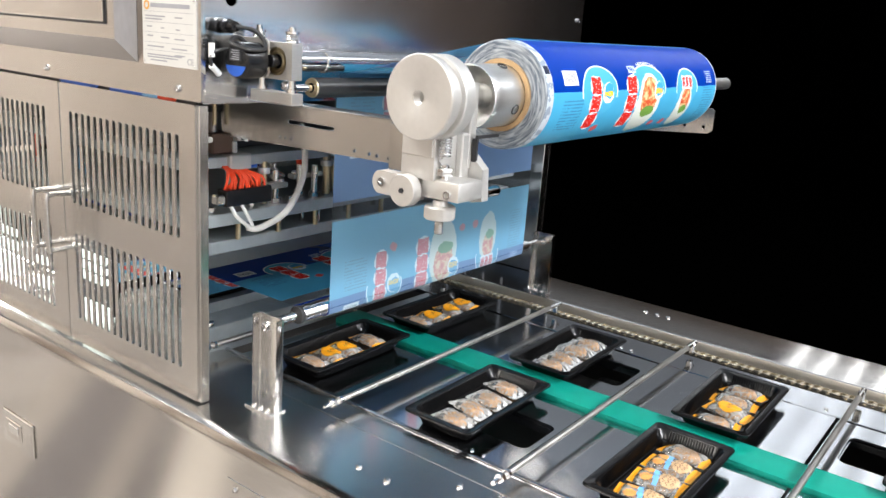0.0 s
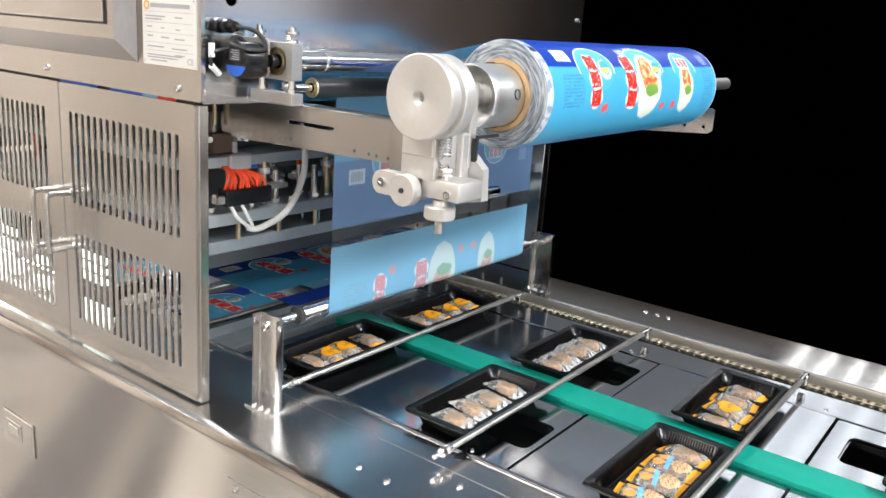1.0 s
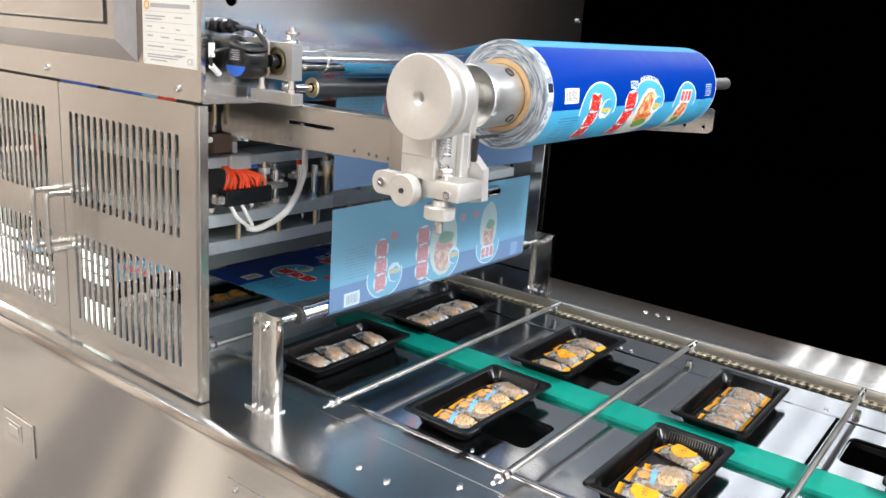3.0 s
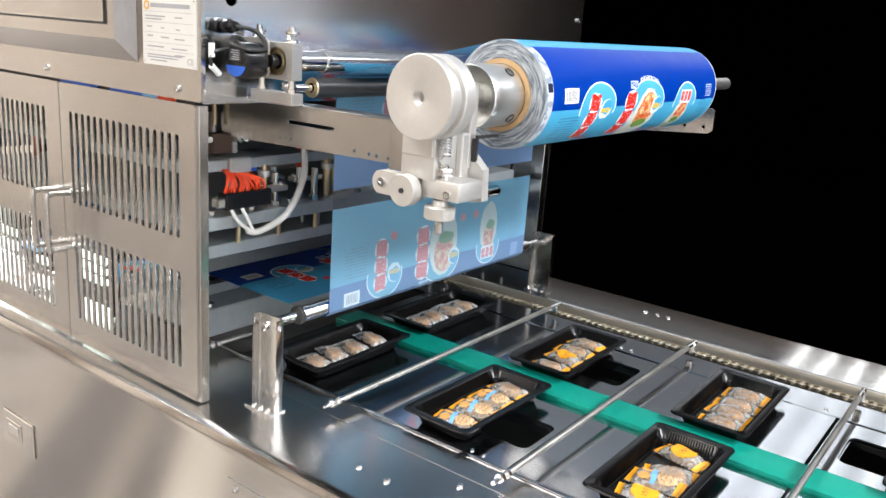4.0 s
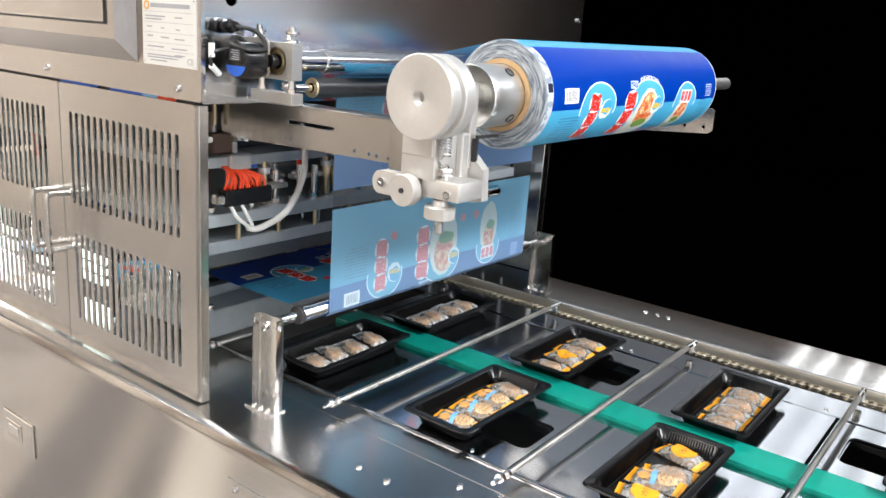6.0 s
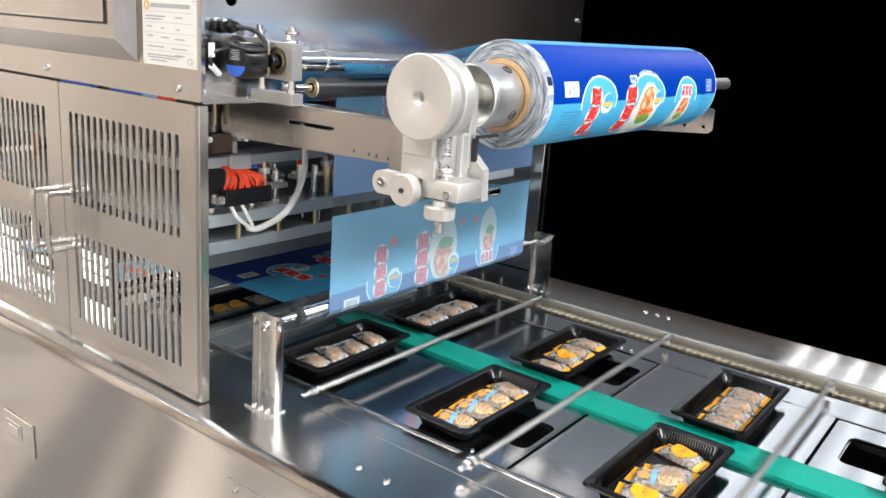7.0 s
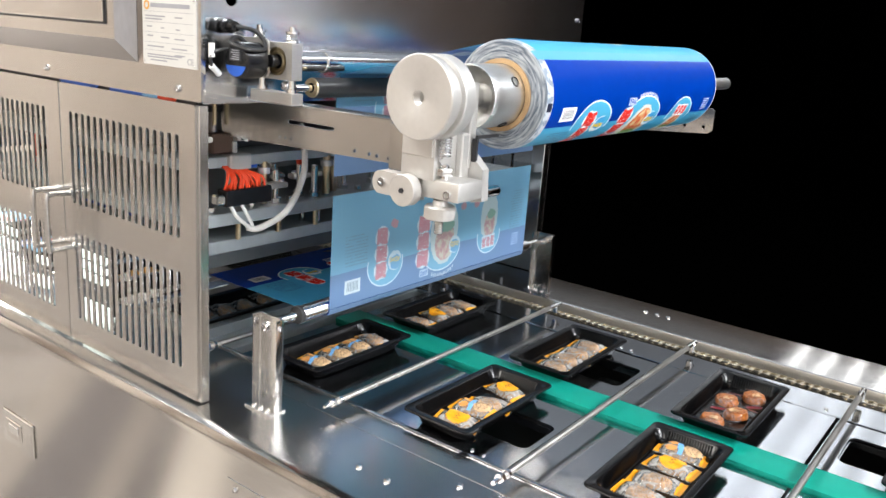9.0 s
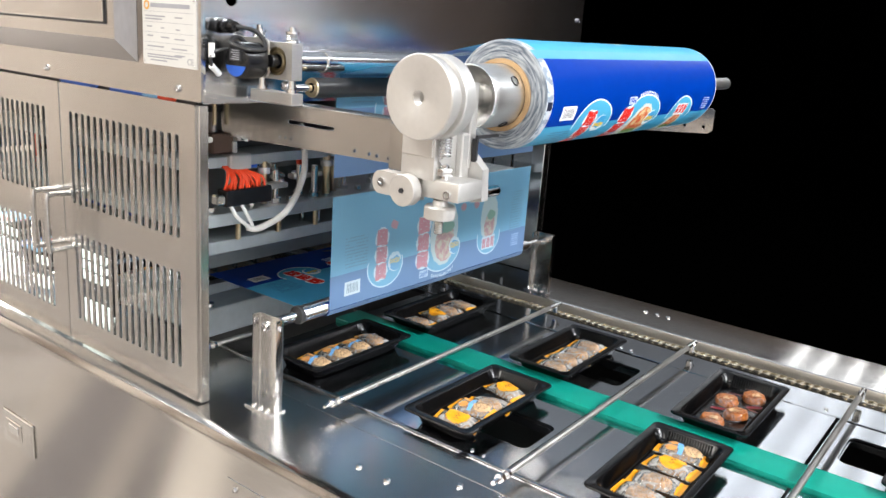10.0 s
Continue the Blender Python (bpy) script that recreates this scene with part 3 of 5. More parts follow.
    link(nt, clear.s, mc.inputs["Factor"])
    link(nt, last, mc.inputs[6])
    mc.inputs[7].default_value = (0.10, 0.34, 0.60, 1) if seen_through == "no" else (0.16, 0.18, 0.20, 1)
    link(nt, mc.outputs[2], b.inputs["Base Color"])
    b.inputs["Roughness"].default_value = {"no": 0.30, "face": 0.22, "back": 0.34}[seen_through]
    b.inputs["Specular IOR Level"].default_value = 0.07 if seen_through == "no" else 0.5
    wr = rough_noise(14, 2)
    bp = nt.nodes.new("ShaderNodeBump")
    bp.inputs["Strength"].default_value, bp.inputs["Distance"].default_value = 0.30 if seen_through == "face" else 0.06, 0.01
    link(nt, wr.s, bp.inputs["Height"])
    link(nt, bp.outputs[0], b.inputs["Normal"])
    if seen_through != "no":
        tr = nt.nodes.new("ShaderNodeBsdfTransparent")
        ms = nt.nodes.new("ShaderNodeMixShader")
        fac = clear * 0.76 + 0.10
        link(nt, fac.s, ms.inputs[0])
        glow = nt.nodes.new("ShaderNodeBsdfTranslucent")
        link(nt, mc.outputs[2], glow.inputs["Color"])
        thin = nt.nodes.new("ShaderNodeMixShader")
        thin.inputs[0].default_value = 0.30
        link(nt, b.outputs[0], thin.inputs[1])
        link(nt, glow.outputs[0], thin.inputs[2])
        link(nt, thin.outputs[0], ms.inputs[1])
        link(nt, tr.outputs[0], ms.inputs[2])
        link(nt, ms.outputs[0], nt.nodes["Material Output"].inputs[0])
    return m


MAT_PRINT_ROLL = film_print("printed_film", "no")
MAT_PRINT_FRONT = film_print("printed_film_face", "face")
MAT_PRINT_BACK = film_print("printed_film_back", "back")


def wound():
    m, nt, b = mat_base("wound_film_edge")
    tc = nt.nodes.new("ShaderNodeTexCoord")
    sep = nt.nodes.new("ShaderNodeSeparateXYZ")
    link(nt, tc.outputs["Object"], sep.inputs[0])
    y, z = Ex(nt, sep.outputs[1]) - 0.507, Ex(nt, sep.outputs[2]) - 1.337
    r = (y * y + z * z).op("SQRT")
    ang = y.op("ARCTAN2", z)
    cmb = nt.nodes.new("ShaderNodeCombineXYZ")
    link(nt, (r * 420.0).s, cmb.inputs[0])
    link(nt, (ang * 2.6).s, cmb.inputs[1])
    n = nt.nodes.new("ShaderNodeTexNoise")
    n.inputs["Scale"].default_value, n.inputs["Detail"].default_value, n.inputs["Distortion"].default_value = 0.9, 5, 0.6
    link(nt, cmb.outputs[0], n.inputs["Vector"])
    ramp = nt.nodes.new("ShaderNodeValToRGB")
    e = ramp.color_ramp.elements
    e[0].position, e[0].color = 0.36, (0.10, 0.13, 0.17, 1)
    e[1].position, e[1].color = 0.66, (0.46, 0.50, 0.54, 1)
    link(nt, n.outputs[0], ramp.inputs[0])
    link(nt, ramp.outputs[0], b.inputs["Base Color"])
    b.inputs["Roughness"].default_value = 0.3
    bp = nt.nodes.new("ShaderNodeBump")
    bp.inputs["Strength"].default_value, bp.inputs["Distance"].default_value = 0.3, 0.001
    link(nt, n.outputs[0], bp.inputs["Height"])
    link(nt, bp.outputs[0], b.inputs["Normal"])
    return m


MAT_WOUND = wound()


def clear_wrap(name, tint, gloss, milky, crinkle):
    """Crinkled film: a milky share that rises to crinkle along the folds."""
    m, nt, b = mat_base(name)
    b.inputs["Base Color"].default_value = (*tint, 1)
    b.inputs["Roughness"].default_value = gloss
    b.inputs["Specular IOR Level"].default_value = 0.8
    tc = nt.nodes.new("ShaderNodeTexCoord")
    n = nt.nodes.new("ShaderNodeTexNoise")
    n.inputs["Scale"].default_value, n.inputs["Detail"].default_value, n.inputs["Distortion"].default_value = 75, 4, 1.8
    link(nt, tc.outputs["Object"], n.inputs["Vector"])
    bp = nt.nodes.new("ShaderNodeBump")
    bp.inputs["Strength"].default_value, bp.inputs["Distance"].default_value = 0.6, 0.006
    link(nt, n.outputs[0], bp.inputs["Height"])
    link(nt, bp.outputs[0], b.inputs["Normal"])
    tr = nt.nodes.new("ShaderNodeBsdfTransparent")
    ms = nt.nodes.new("ShaderNodeMixShader")
    mr = nt.nodes.new("ShaderNodeMapRange")
    mr.inputs[1].default_value, mr.inputs[2].default_value, mr.inputs[3].default_value, mr.inputs[4].default_value = 0.44, 0.66, 1 - milky, 1 - crinkle
    link(nt, n.outputs[0], mr.inputs[0])
    link(nt, mr.outputs[0], ms.inputs[0])
    link(nt, b.outputs[0], ms.inputs[1])
    link(nt, tr.outputs[0], ms.inputs[2])
    link(nt, ms.outputs[0], nt.nodes["Material Output"].inputs[0])
    return m


M["wrap"] = clear_wrap("clear_wrapper", (0.60, 0.59, 0.565), 0.13, 0.27, 0.70)
M["seed_print"] = plain("seed_specks", (0.20, 0.10, 0.03), 0.6, 0.0, 0.3, 200, 0.1)
M["wrap_red"] = clear_wrap("thin_clear_wrapper", (0.30, 0.28, 0.28), 0.14, 0.06, 0.40)
M["tan_print"] = plain("tan_print", (0.72, 0.33, 0.09), 0.4, 0.0, 0.2, 160, 0.1)
M["red_print"] = plain("dark_red_print", (0.16, 0.008, 0.012), 0.35, 0.0, 0.15, 160, 0.1)
M["wrap_end"] = clear_wrap("crimped_wrapper_end", (0.78, 0.79, 0.80), 0.12, 0.55, 0.95)
M["cookie"] = plain("baked_cookie", (0.46, 0.24, 0.085), 0.8, 0.0, 0.9, 160, 0.9)
M["dark_cookie"] = plain("dark_baked_cookie", (0.44, 0.13, 0.02), 0.35, 0.0, 0.6, 260, 0.5)
M["orange_print"] = plain("orange_print", (0.85, 0.36, 0.012), 0.35, 0.0, 0.08, 120, 0.1)
M["blue_print"] = plain("blue_print", (0.16, 0.42, 0.80), 0.35, 0.0, 0.1, 120, 0.1)
M["cream_print"] = plain("cream_print", (0.60, 0.40, 0.22), 0.4, 0.0, 0.1, 120, 0.1)
M["brown_print"] = plain("brown_print", (0.16, 0.08, 0.04), 0.4, 0.0, 0.1, 120, 0.0)

# ---- unwinding stand ----
AY, AZ = 0.507, 1.337
stand = thing("unwind_stand", (0.70, 0.7, 1.25), "stainless arm and aluminium brake block that carry the film roll", "roll holder")


def arm(x, s, y0):
    loops = [[(y0, 1.252), (0.90, 1.245), (0.905, 1.285), (0.89, 1.2955), (y0, 1.302)], rounded(0.690, 0.772, 1.2765, 1.2815, 0.002, 3)]
    for hy, hz in ((0.655, 1.2585), (0.632, 1.258), (0.620, 1.2575), (0.602, 1.257), (0.785, 1.2575), (0.775, 1.258), (0.764, 1.2585)):
        loops.append(rounded(hy - 0.0022, hy + 0.0022, hz - 0.0022, hz + 0.0022, 0.0021, 3))
    a = part("arm", cut_plate(loops, on_yz(x), 0.003 * s), M["door_steel"], stand, "brushed steel arm with a long slot")
    part("arm_flange", box(B(), min(x, x + 0.03 * s), max(x, x + 0.03 * s), y0, 0.826, 1.2995, 1.3015, 0.0006), M["door_steel"], stand)
    return a


arm(0.70, 1, 0.594)
fa = [[(0.478, 1.2650), (0.60, 1.256), (0.83, 1.246), (0.83, 1.296), (0.70, 1.300), (0.477, 1.3080), (0.471, 1.303), (0.470, 1.271)]] + [rounded(hy - 0.003, hy + 0.003, 1.272, 1.278, 0.0028, 4) for hy in (0.487, 0.52)]
part("arm", cut_plate(fa, on_yz(1.386), 0.003), M["door_steel"], stand)

# brake disc in front of the roll
disc = part("brake_disc", lathe(B(), [(0.0072, 0.010), (0.0072, 0.0004), (0.0082, 0.0), (0.0412, 0.0), (0.0425, 0.0012), (0.0425, 0.0105), (0.0415, 0.0118),
                                      (0.0372, 0.0124), (0.0372, 0.0215), (0.0415, 0.0222), (0.0425, 0.0235), (0.0425, 0.0390), (0.0415, 0.0402), (0, 0.0402)], (0.6295, AY, AZ), "x", 72), M["alu"], stand, "pale aluminium brake disc with a wide groove")
bm = B()
for k in range(6):
    lathe(bm, [(0.0072, 0.0012 + k * 0.0016), (0.0062, 0.0018 + k * 0.0016), (0.0072, 0.0026 + k * 0.0016)], (0.6295, AY, AZ), "x", 24)
part("threaded_bore", bm, M["alu_turned"], disc)
part("bore_floor", cyl(B(), (0.6400, AY, AZ), "x", 0.0072, 0.001, 24), M["alu_turned"], disc)
shaft_bm = cyl(B(), (1.09, AY, AZ), "x", 0.0105, 0.87, 24, bevel=0.001)
bmesh.ops.transform(shaft_bm, matrix=pose(0.70, AY, AZ) @ pose(0, 0, 0, 0, -0.6, 0) @ pose(-0.70, -AY, -AZ), verts=shaft_bm.verts)
part("shaft", shaft_bm, M["alu_turned"], stand, "steel roll shaft")
part("side_plate", box(B(), 0.700, 0.712, AY - 0.016, AY + 0.018, 1.262, 1.352, 0.0015), M["alu"], stand)
part("bearing", cyl(B(), (0.697, AY, AZ), "x", 0.0135, 0.056, 32, bevel=0.001), M["alu_turned"], stand)
# block under the disc
part("block", box(B(), 0.652, 0.690, 0.499, 0.543, 1.252, 1.300, 0.0012, 2), M["alu"], stand, "machined aluminium block")
part("block_cap", box(B(), 0.650, 0.6525, 0.501, 0.541, 1.276, 1.300, 0.0006), M["alu"], stand)
part("slide", box(B(), 0.660, 0.690, 0.503, 0.528, 1.232, 1.2525, 0.001), M["alu"], stand)
part("clamp_plate", box(B(), 0.688, 0.699, 0.546, 0.592, 1.248, 1.300, 0.001), M["polished"], stand)
for cz in (1.262, 1.285):
    part("clamp_bolt", lathe(B(), [(0, -0.003), (0.0045, -0.003), (0.005, 0.0)], (0.688, 0.560, cz), "x", 14), M["chrome"], stand)
lug_loop = [(0.572 + 0.010 * math.cos(radians(a)), 1.240 + 0.0125 * math.sin(radians(a))) for a in range(-90, 91, 15)]
part("lug", cut_plate([[(0.520, 1.2275)] + lug_loop + [(0.520, 1.2525)]], on_yz(0.652), 0.014), M["alu"], stand, "rounded aluminium lever")
part("lug_bolt", lathe(B(), [(0, 0.0), (0.0024, 0.0), (0.0026, -0.002), (0.0048, -0.002), (0.0052, 0.002)], (0.6515, 0.568, 1.2405), "x", 18), M["chrome"], stand)
part("pinch_wheel", lathe(B(), [(0, 0.001), (0.003, 0.001), (0.0032, 0.0), (0.0160, 0.0), (0.0170, 0.001), (0.0170, 0.0125), (0.0160, 0.0135), (0, 0.0135)], (0.638, 0.529, 1.239), "x", 48), M["alu"], stand, "small turned aluminium wheel")
part("wheel_bolt", cyl(B(), (0.638, 0.529, 1.239), "x", 0.0028, 0.003, 6), M["dark_part"], stand)
part("cross_block", box(B(), 0.655, 0.698, 0.468, 0.516, 1.2335, 1.254, 0.0022, 2), M["alu"], stand)
part("cross_bolt", lathe(B(), [(0, 0.001), (0.0023, 0.001), (0.0025, -0.0015), (0.0045, -0.0015), (0.0048, 0.002)], (0.6545, 0.482, 1.240), "x", 18), M["chrome"], stand)
part("guide_pin", cyl(B(), (0.720, 0.481, 1.236), "x", 0.0060, 0.050, 20, bevel=0.001), M["chrome"], stand)
part("bolt", cyl(B(), (0.665, 0.495, 1.243), "z", 0.0048, 0.052, 18), M["chrome"], stand)
part("nut", cyl(B(), (0.665, 0.4955, 1.262), "z", 0.0105, 0.0075, 6, bevel=0.0006), M["polished"], stand)
bm = lathe(B(), [(0, 0.0), (0.0150, 0.0), (0.0162, 0.0012), (0.0162, 0.0128), (0.0150, 0.0142), (0.0085, 0.0146), (0.0075, 0.020), (0, 0.020)], (0.665, 0.4975, 1.2115), "z", 56)
part("knurled_knob", bm, M["alu"], stand, "knurled aluminium adjusting knob")
bm = B()
for k in range(72):
    a = 2 * math.pi * k / 72
    ca, sa = 0.665 + 0.0162 * math.cos(a), 0.4975 + 0.0162 * math.sin(a)
    box(bm, ca - 0.00025, ca + 0.00025, sa - 0.00025, sa + 0.00025, 1.213, 1.2242)
tagged(part("knurling", bm, M["alu"], stand), kind="stuff")
bm = B()
for k in range(9):
    lathe(bm, [(0.0042, k * 0.0018), (0.0050, k * 0.0018 + 0.0009), (0.0042, k * 0.0018 + 0.0018)], (0.665, 0.4975, 1.1955), "z", 16)
cyl(bm, (0.665, 0.4975, 1.2035), "z", 0.0042, 0.0165, 16)
part("bolt_thread", bm, M["polished"], stand)
spring = [(0.660 + 0.0062 * math.cos(k * 0.6), 0.4925 + 0.0062 * math.sin(k * 0.6), 1.2775 + k * 0.00027) for k in range(78)]
part("spring", tube(B(), spring, 0.0010, 6), M["chrome"], stand, "coiled steel tension spring")
for hk in ([(0.660, 0.4925, 1.298), (0.660, 0.486, 1.303), (0.660, 0.491, 1.310), (0.660, 0.498, 1.306)], [(0.660, 0.4925, 1.278), (0.660, 0.499, 1.273), (0.660, 0.494, 1.267), (0.660, 0.488, 1.270)]):
    part("spring_hook", tube(B(), smooth_path(hk, 5), 0.0010, 6), M["chrome"], stand)
part("side_web", box(B(), 0.690, 0.7045, 0.492, 0.524, 1.250, 1.300, 0.0015), M["alu"], stand)
gus = [(0.473, 1.229), (0.475, 1.263), (0.499, 1.285), (0.516, 1.285), (0.520, 1.236), (0.486, 1.226)]
part("gusset", cut_plate([gus], on_yz(0.705), 0.012), M["alu"], stand, "chamfered aluminium gusset")
part("stop_bracket", box(B(), 0.705, 0.745, 0.484, 0.487, 1.2945, 1.298), M["dark_part"], stand)
part("stop_leg", box(B(), 0.704, 0.707, 0.484, 0.490, 1.270, 1.2945), M["dark_part"], stand)

# film roll
roll = thing("film_roll", (0.785, AY, AZ), "large roll of printed blue packaging film on a cardboard core", "film roll")
RR, RX0, RX1, PX0, PX1 = 0.0612, 0.775, 1.303, 0.785, 1.303
bm = B()
lathe(bm, [(0.0405, 0.0), (0.0595, 0.0), (0.0609, 0.0012)], (RX0, AY, AZ), "x", 96)
part("wound_edge", bm, MAT_WOUND, roll, "pale layered edge of the wound film")
bm = B()
lathe(bm, [(0.0609, -0.0012), (0.0595, 0.0), (0.0405, 0.0)], (RX1, AY, AZ), "x", 96)
part("wound_edge", bm, MAT_WOUND, roll)
SEG = 128
me = bpy.data.meshes.new("print_surface")
verts, faces, uvs = [], [], []
for k in range(SEG + 1):
    a = 2 * math.pi * k / SEG
    verts += [(RX0 + 0.0012, AY - 0.0609 * math.cos(a), AZ + 0.0609 * math.sin(a)), (RX0 + 0.006, AY - RR * math.cos(a), AZ + RR * math.sin(a)),
              (RX1 - 0.006, AY - RR * math.cos(a), AZ + RR * math.sin(a)), (RX1 - 0.0012, AY - 0.0609 * math.cos(a), AZ + 0.0609 * math.sin(a))]
for k in range(SEG):
    for c in range(3):
        faces.append((4 * k + c, 4 * k + c + 1, 4 * k + c + 5, 4 * k + c + 4))
me.from_pydata(verts, [], faces)
uv = me.uv_layers.new(name="UVMap")
for lp in me.loops:
    k, c = divmod(lp.vertex_index, 4)
    uv.data[lp.index].uv = ((verts[lp.vertex_index][0] - PX0) / (PX1 - PX0), 2.0 * k / SEG + 0.466)
me.materials.append(MAT_PRINT_ROLL)
for p_ in me.polygons:
    p_.use_smooth = True
sf = new("print_surface", me)
sf.parent, sf.matrix_parent_inverse = roll, roll.matrix_basis.inverted()
part("core", lathe(B(), [(0.0352, 0.03), (0.0352, -0.003), (0.0403, -0.003), (0.0405, 0.004)], (RX0, AY, AZ), "x", 64), M["card"], roll, "brown cardboard core")
chuck = lathe(B(), [(0.0325, -0.059), (0.0340, -0.060), (0.0348, -0.0585), (0.0346, -0.050), (0.0346, 0.03)], (RX0, AY, AZ), "x", 64)
ch = part("chuck", chuck, M["alu_turned"], roll, "turned aluminium core chuck")
part("chuck_face", lathe(B(), [(0.0325, -0.059), (0.0315, -0.0550), (0.0165, -0.0360), (0.0135, -0.0350), (0.0130, -0.050), (0, -0.050)], (RX0, AY, AZ), "x", 64), M["alu_turned"], ch)
for k in range(4):
    a = radians(90 * k + 20)
    d = Vector((0, math.cos(a), math.sin(a)))
    hole = lathe(B(), [(0.0052, 0.0012), (0.0060, 0.0), (0.0050, -0.001), (0.0035, -0.0018), (0, -0.0018)], (0, 0, 0), "z", 20)
    q = Vector((0, 0, 1)).rotation_difference(d).to_matrix().to_4x4()
    bmesh.ops.transform(hole, matrix=Matrix.Translation(Vector((RX0 - 0.018, AY, AZ)) + d * 0.0346) @ q, verts=hole.verts)
    part("set_screw", hole, M["dark_part"], ch)

# ---- roller drive on the front plate ----
drive = thing("roller_drive", (0.70, 0.78, 1.30), "small encoder motor and spring-loaded bearing block", "roller drive")
part("foot_plate", box(B(), 0.674, 0.693, 0.7365, 0.812, 1.3020, 1.3165, 0.001), M["block_steel"], drive)
block = part("bearing_block", cut_plate([rounded(0.738, 0.826, 1.3315, 1.3752, 0.001, 1), rounded(0.748, 0.782, 1.336, 1.370, 0.0165, 8)], on_yz(0.6745), 0.0165), M["block_steel"], drive, "satin steel bearing block")
part("block_back", box(B(), 0.686, 0.6903, 0.747, 0.783, 1.335, 1.371), M["dark_part"], block)
part("bracket", cut_plate([rounded(0.770, 0.826, 1.334, 1.3785, 0.006, 5)], on_yz(0.6655), 0.003), M["block_steel"], drive)
mt = part("encoder", lathe(B(), [(0, -0.001), (0.0195, -0.001), (0.0215, 0.001), (0.0215, 0.030), (0.0175, 0.033), (0, 0.033)], (0.631, 0.785, 1.352), "x", 40), M["black_plastic"], drive, "black round encoder with a printed label")
part("encoder_label", box(B(), 0.6292, 0.6300, 0.775, 0.797, 1.351, 1.365, 0.0), M["dark_part"], mt)
lbl = cut_plate([[(0.785 + 0.019 * math.cos(radians(a)), 1.352 + 0.019 * math.sin(radians(a))) for a in range(200, 341, 10)]], on_yz(0.6291), 0.0008)
part("encoder_sticker", lbl, M["blue_part"], mt, "blue sticker")
part("coupling", cyl(B(), (0.677, 0.767, 1.353), "x", 0.0075, 0.024, 24, bevel=0.001), M["black_plastic"], drive)
part("bearing_ring", lathe(B(), [(0.0085, 0.001), (0.0095, -0.0008), (0.0115, -0.0008), (0.0125, 0.001), (0.0140, 0.001), (0.0148, -0.0010), (0.0163, -0.0010), (0.0166, 0.003)], (0.6755, 0.765, 1.353), "x", 32), M["brass"], drive)
for bx, by in ((0.6825, 0.747), (0.6825, 0.806)):
    bm = lathe(B(), [(0, 0.0185), (0.0036, 0.0185), (0.0037, 0.0135), (0.0085, 0.0133), (0.0085, 0.0108), (0.0066, 0.0105), (0.0076, 0.0085), (0.0066, 0.0065), (0.0076, 0.0045), (0.0066, 0.0025), (0.0080, 0.0012), (0.0080, 0)], (bx, by, 1.3752), "z", 24)
    part("spring_bolt", bm, M["polished"], drive)
for by in (0.747, 0.800):
    part("pin", cyl(B(), (0.6835, by, 1.3245), "z", 0.0045, 0.018, 16), M["polished"], drive)
    part("pin_foot", cyl(B(), (0.6835, by, 1.3185), "z", 0.0068, 0.005, 18), M["polished"], drive)
screw((0.690, 0.765, 1.3235), "-x", 0.006, drive)
gl = part("cable_gland", lathe(B(), [(0, -0.030), (0.006, -0.029), (0.0075, -0.02), (0.0085, -0.02), (0.0085, -0.012), (0.0065, -0.011), (0.0065, -0.004), (0.0095, -0.003), (0.0095, 0.002)], (0.639, 0.826, 1.390), "y", 20), M["black_plastic"], drive, "black cable gland")
for k in range(5):
    part("label_line", box(B(), 0.6286, 0.6293, 0.778, 0.793 - 0.002 * (k % 3), 1.3525 + 0.0025 * k, 1.3537 + 0.0025 * k), M["ink"], mt)
cable = smooth_path([(0.639, 0.797, 1.390), (0.656, 0.785, 1.387), (0.664, 0.775, 1.375), (0.655, 0.765, 1.366), (0.628, 0.765, 1.366), (0.622, 0.785, 1.372), (0.640, 0.795, 1.378), (0.650, 0.790, 1.370), (0.640, 0.790, 1.362)], 6)
part("cable", tube(B(), cable, 0.0026, 10), M["rubber"], drive, "looped black cable")
part("cable", tube(B(), smooth_path([(0.640, 0.797, 1.366), (0.610, 0.800, 1.360), (0.609, 0.803, 1.345), (0.622, 0.806, 1.333)], 6), 0.0020, 8), M["rubber"], drive)
part("cable_tag", cyl(B(), (0.6085, 0.802, 1.362), "z", 0.0036, 0.016, 14), M["white_plastic"], drive, "white cable marker")
part("cable_tag", tube(B(), [(0.609, 0.803, 1.344), (0.622, 0.806, 1.334)], 0.0036, 14), M["white_plastic"], drive)

guide_r = thing("guide_roller", (1.02, 0.74, 1.3545), "polished chrome film guide roller", "roller")
part("tube", lathe(B(), [(0, -0.0155), (0.0126, -0.0155), (0.0126, 0.034), (0.0142, 0.0345), (0.0148, 0.036), (0.0148, 0.0395), (0.0140, 0.041), (0.0132, 0.0415), (0.0132, 0.66), (0, 0.66)], (0.706, 0.757, 1.3545), "x", 40), M["roller_chrome"], guide_r)
nip = thing("rubber_roller", (1.02, 0.735, 1.3235), "black rubber nip roller on a steel shaft", "roller")
part("rubber_sleeve", lathe(B(), [(0.0105, 0.0), (0.0122, 0.0), (0.0126, 0.002), (0.0126, 0.60), (0, 0.60)], (0.7175, 0.748, 1.3225), "x", 40), M["rubber"], nip)
part("roller_shaft", cyl(B(), (1.005, 0.748, 1.3225), "x", 0.0045, 0.632, 20), M["roller_chrome"], nip)
part("end_ring", lathe(B(), [(0.006, -0.001), (0.0118, -0.001), (0.0124, 0.001)], (0.7170, 0.748, 1.3225), "x", 32), M["brass"], nip)

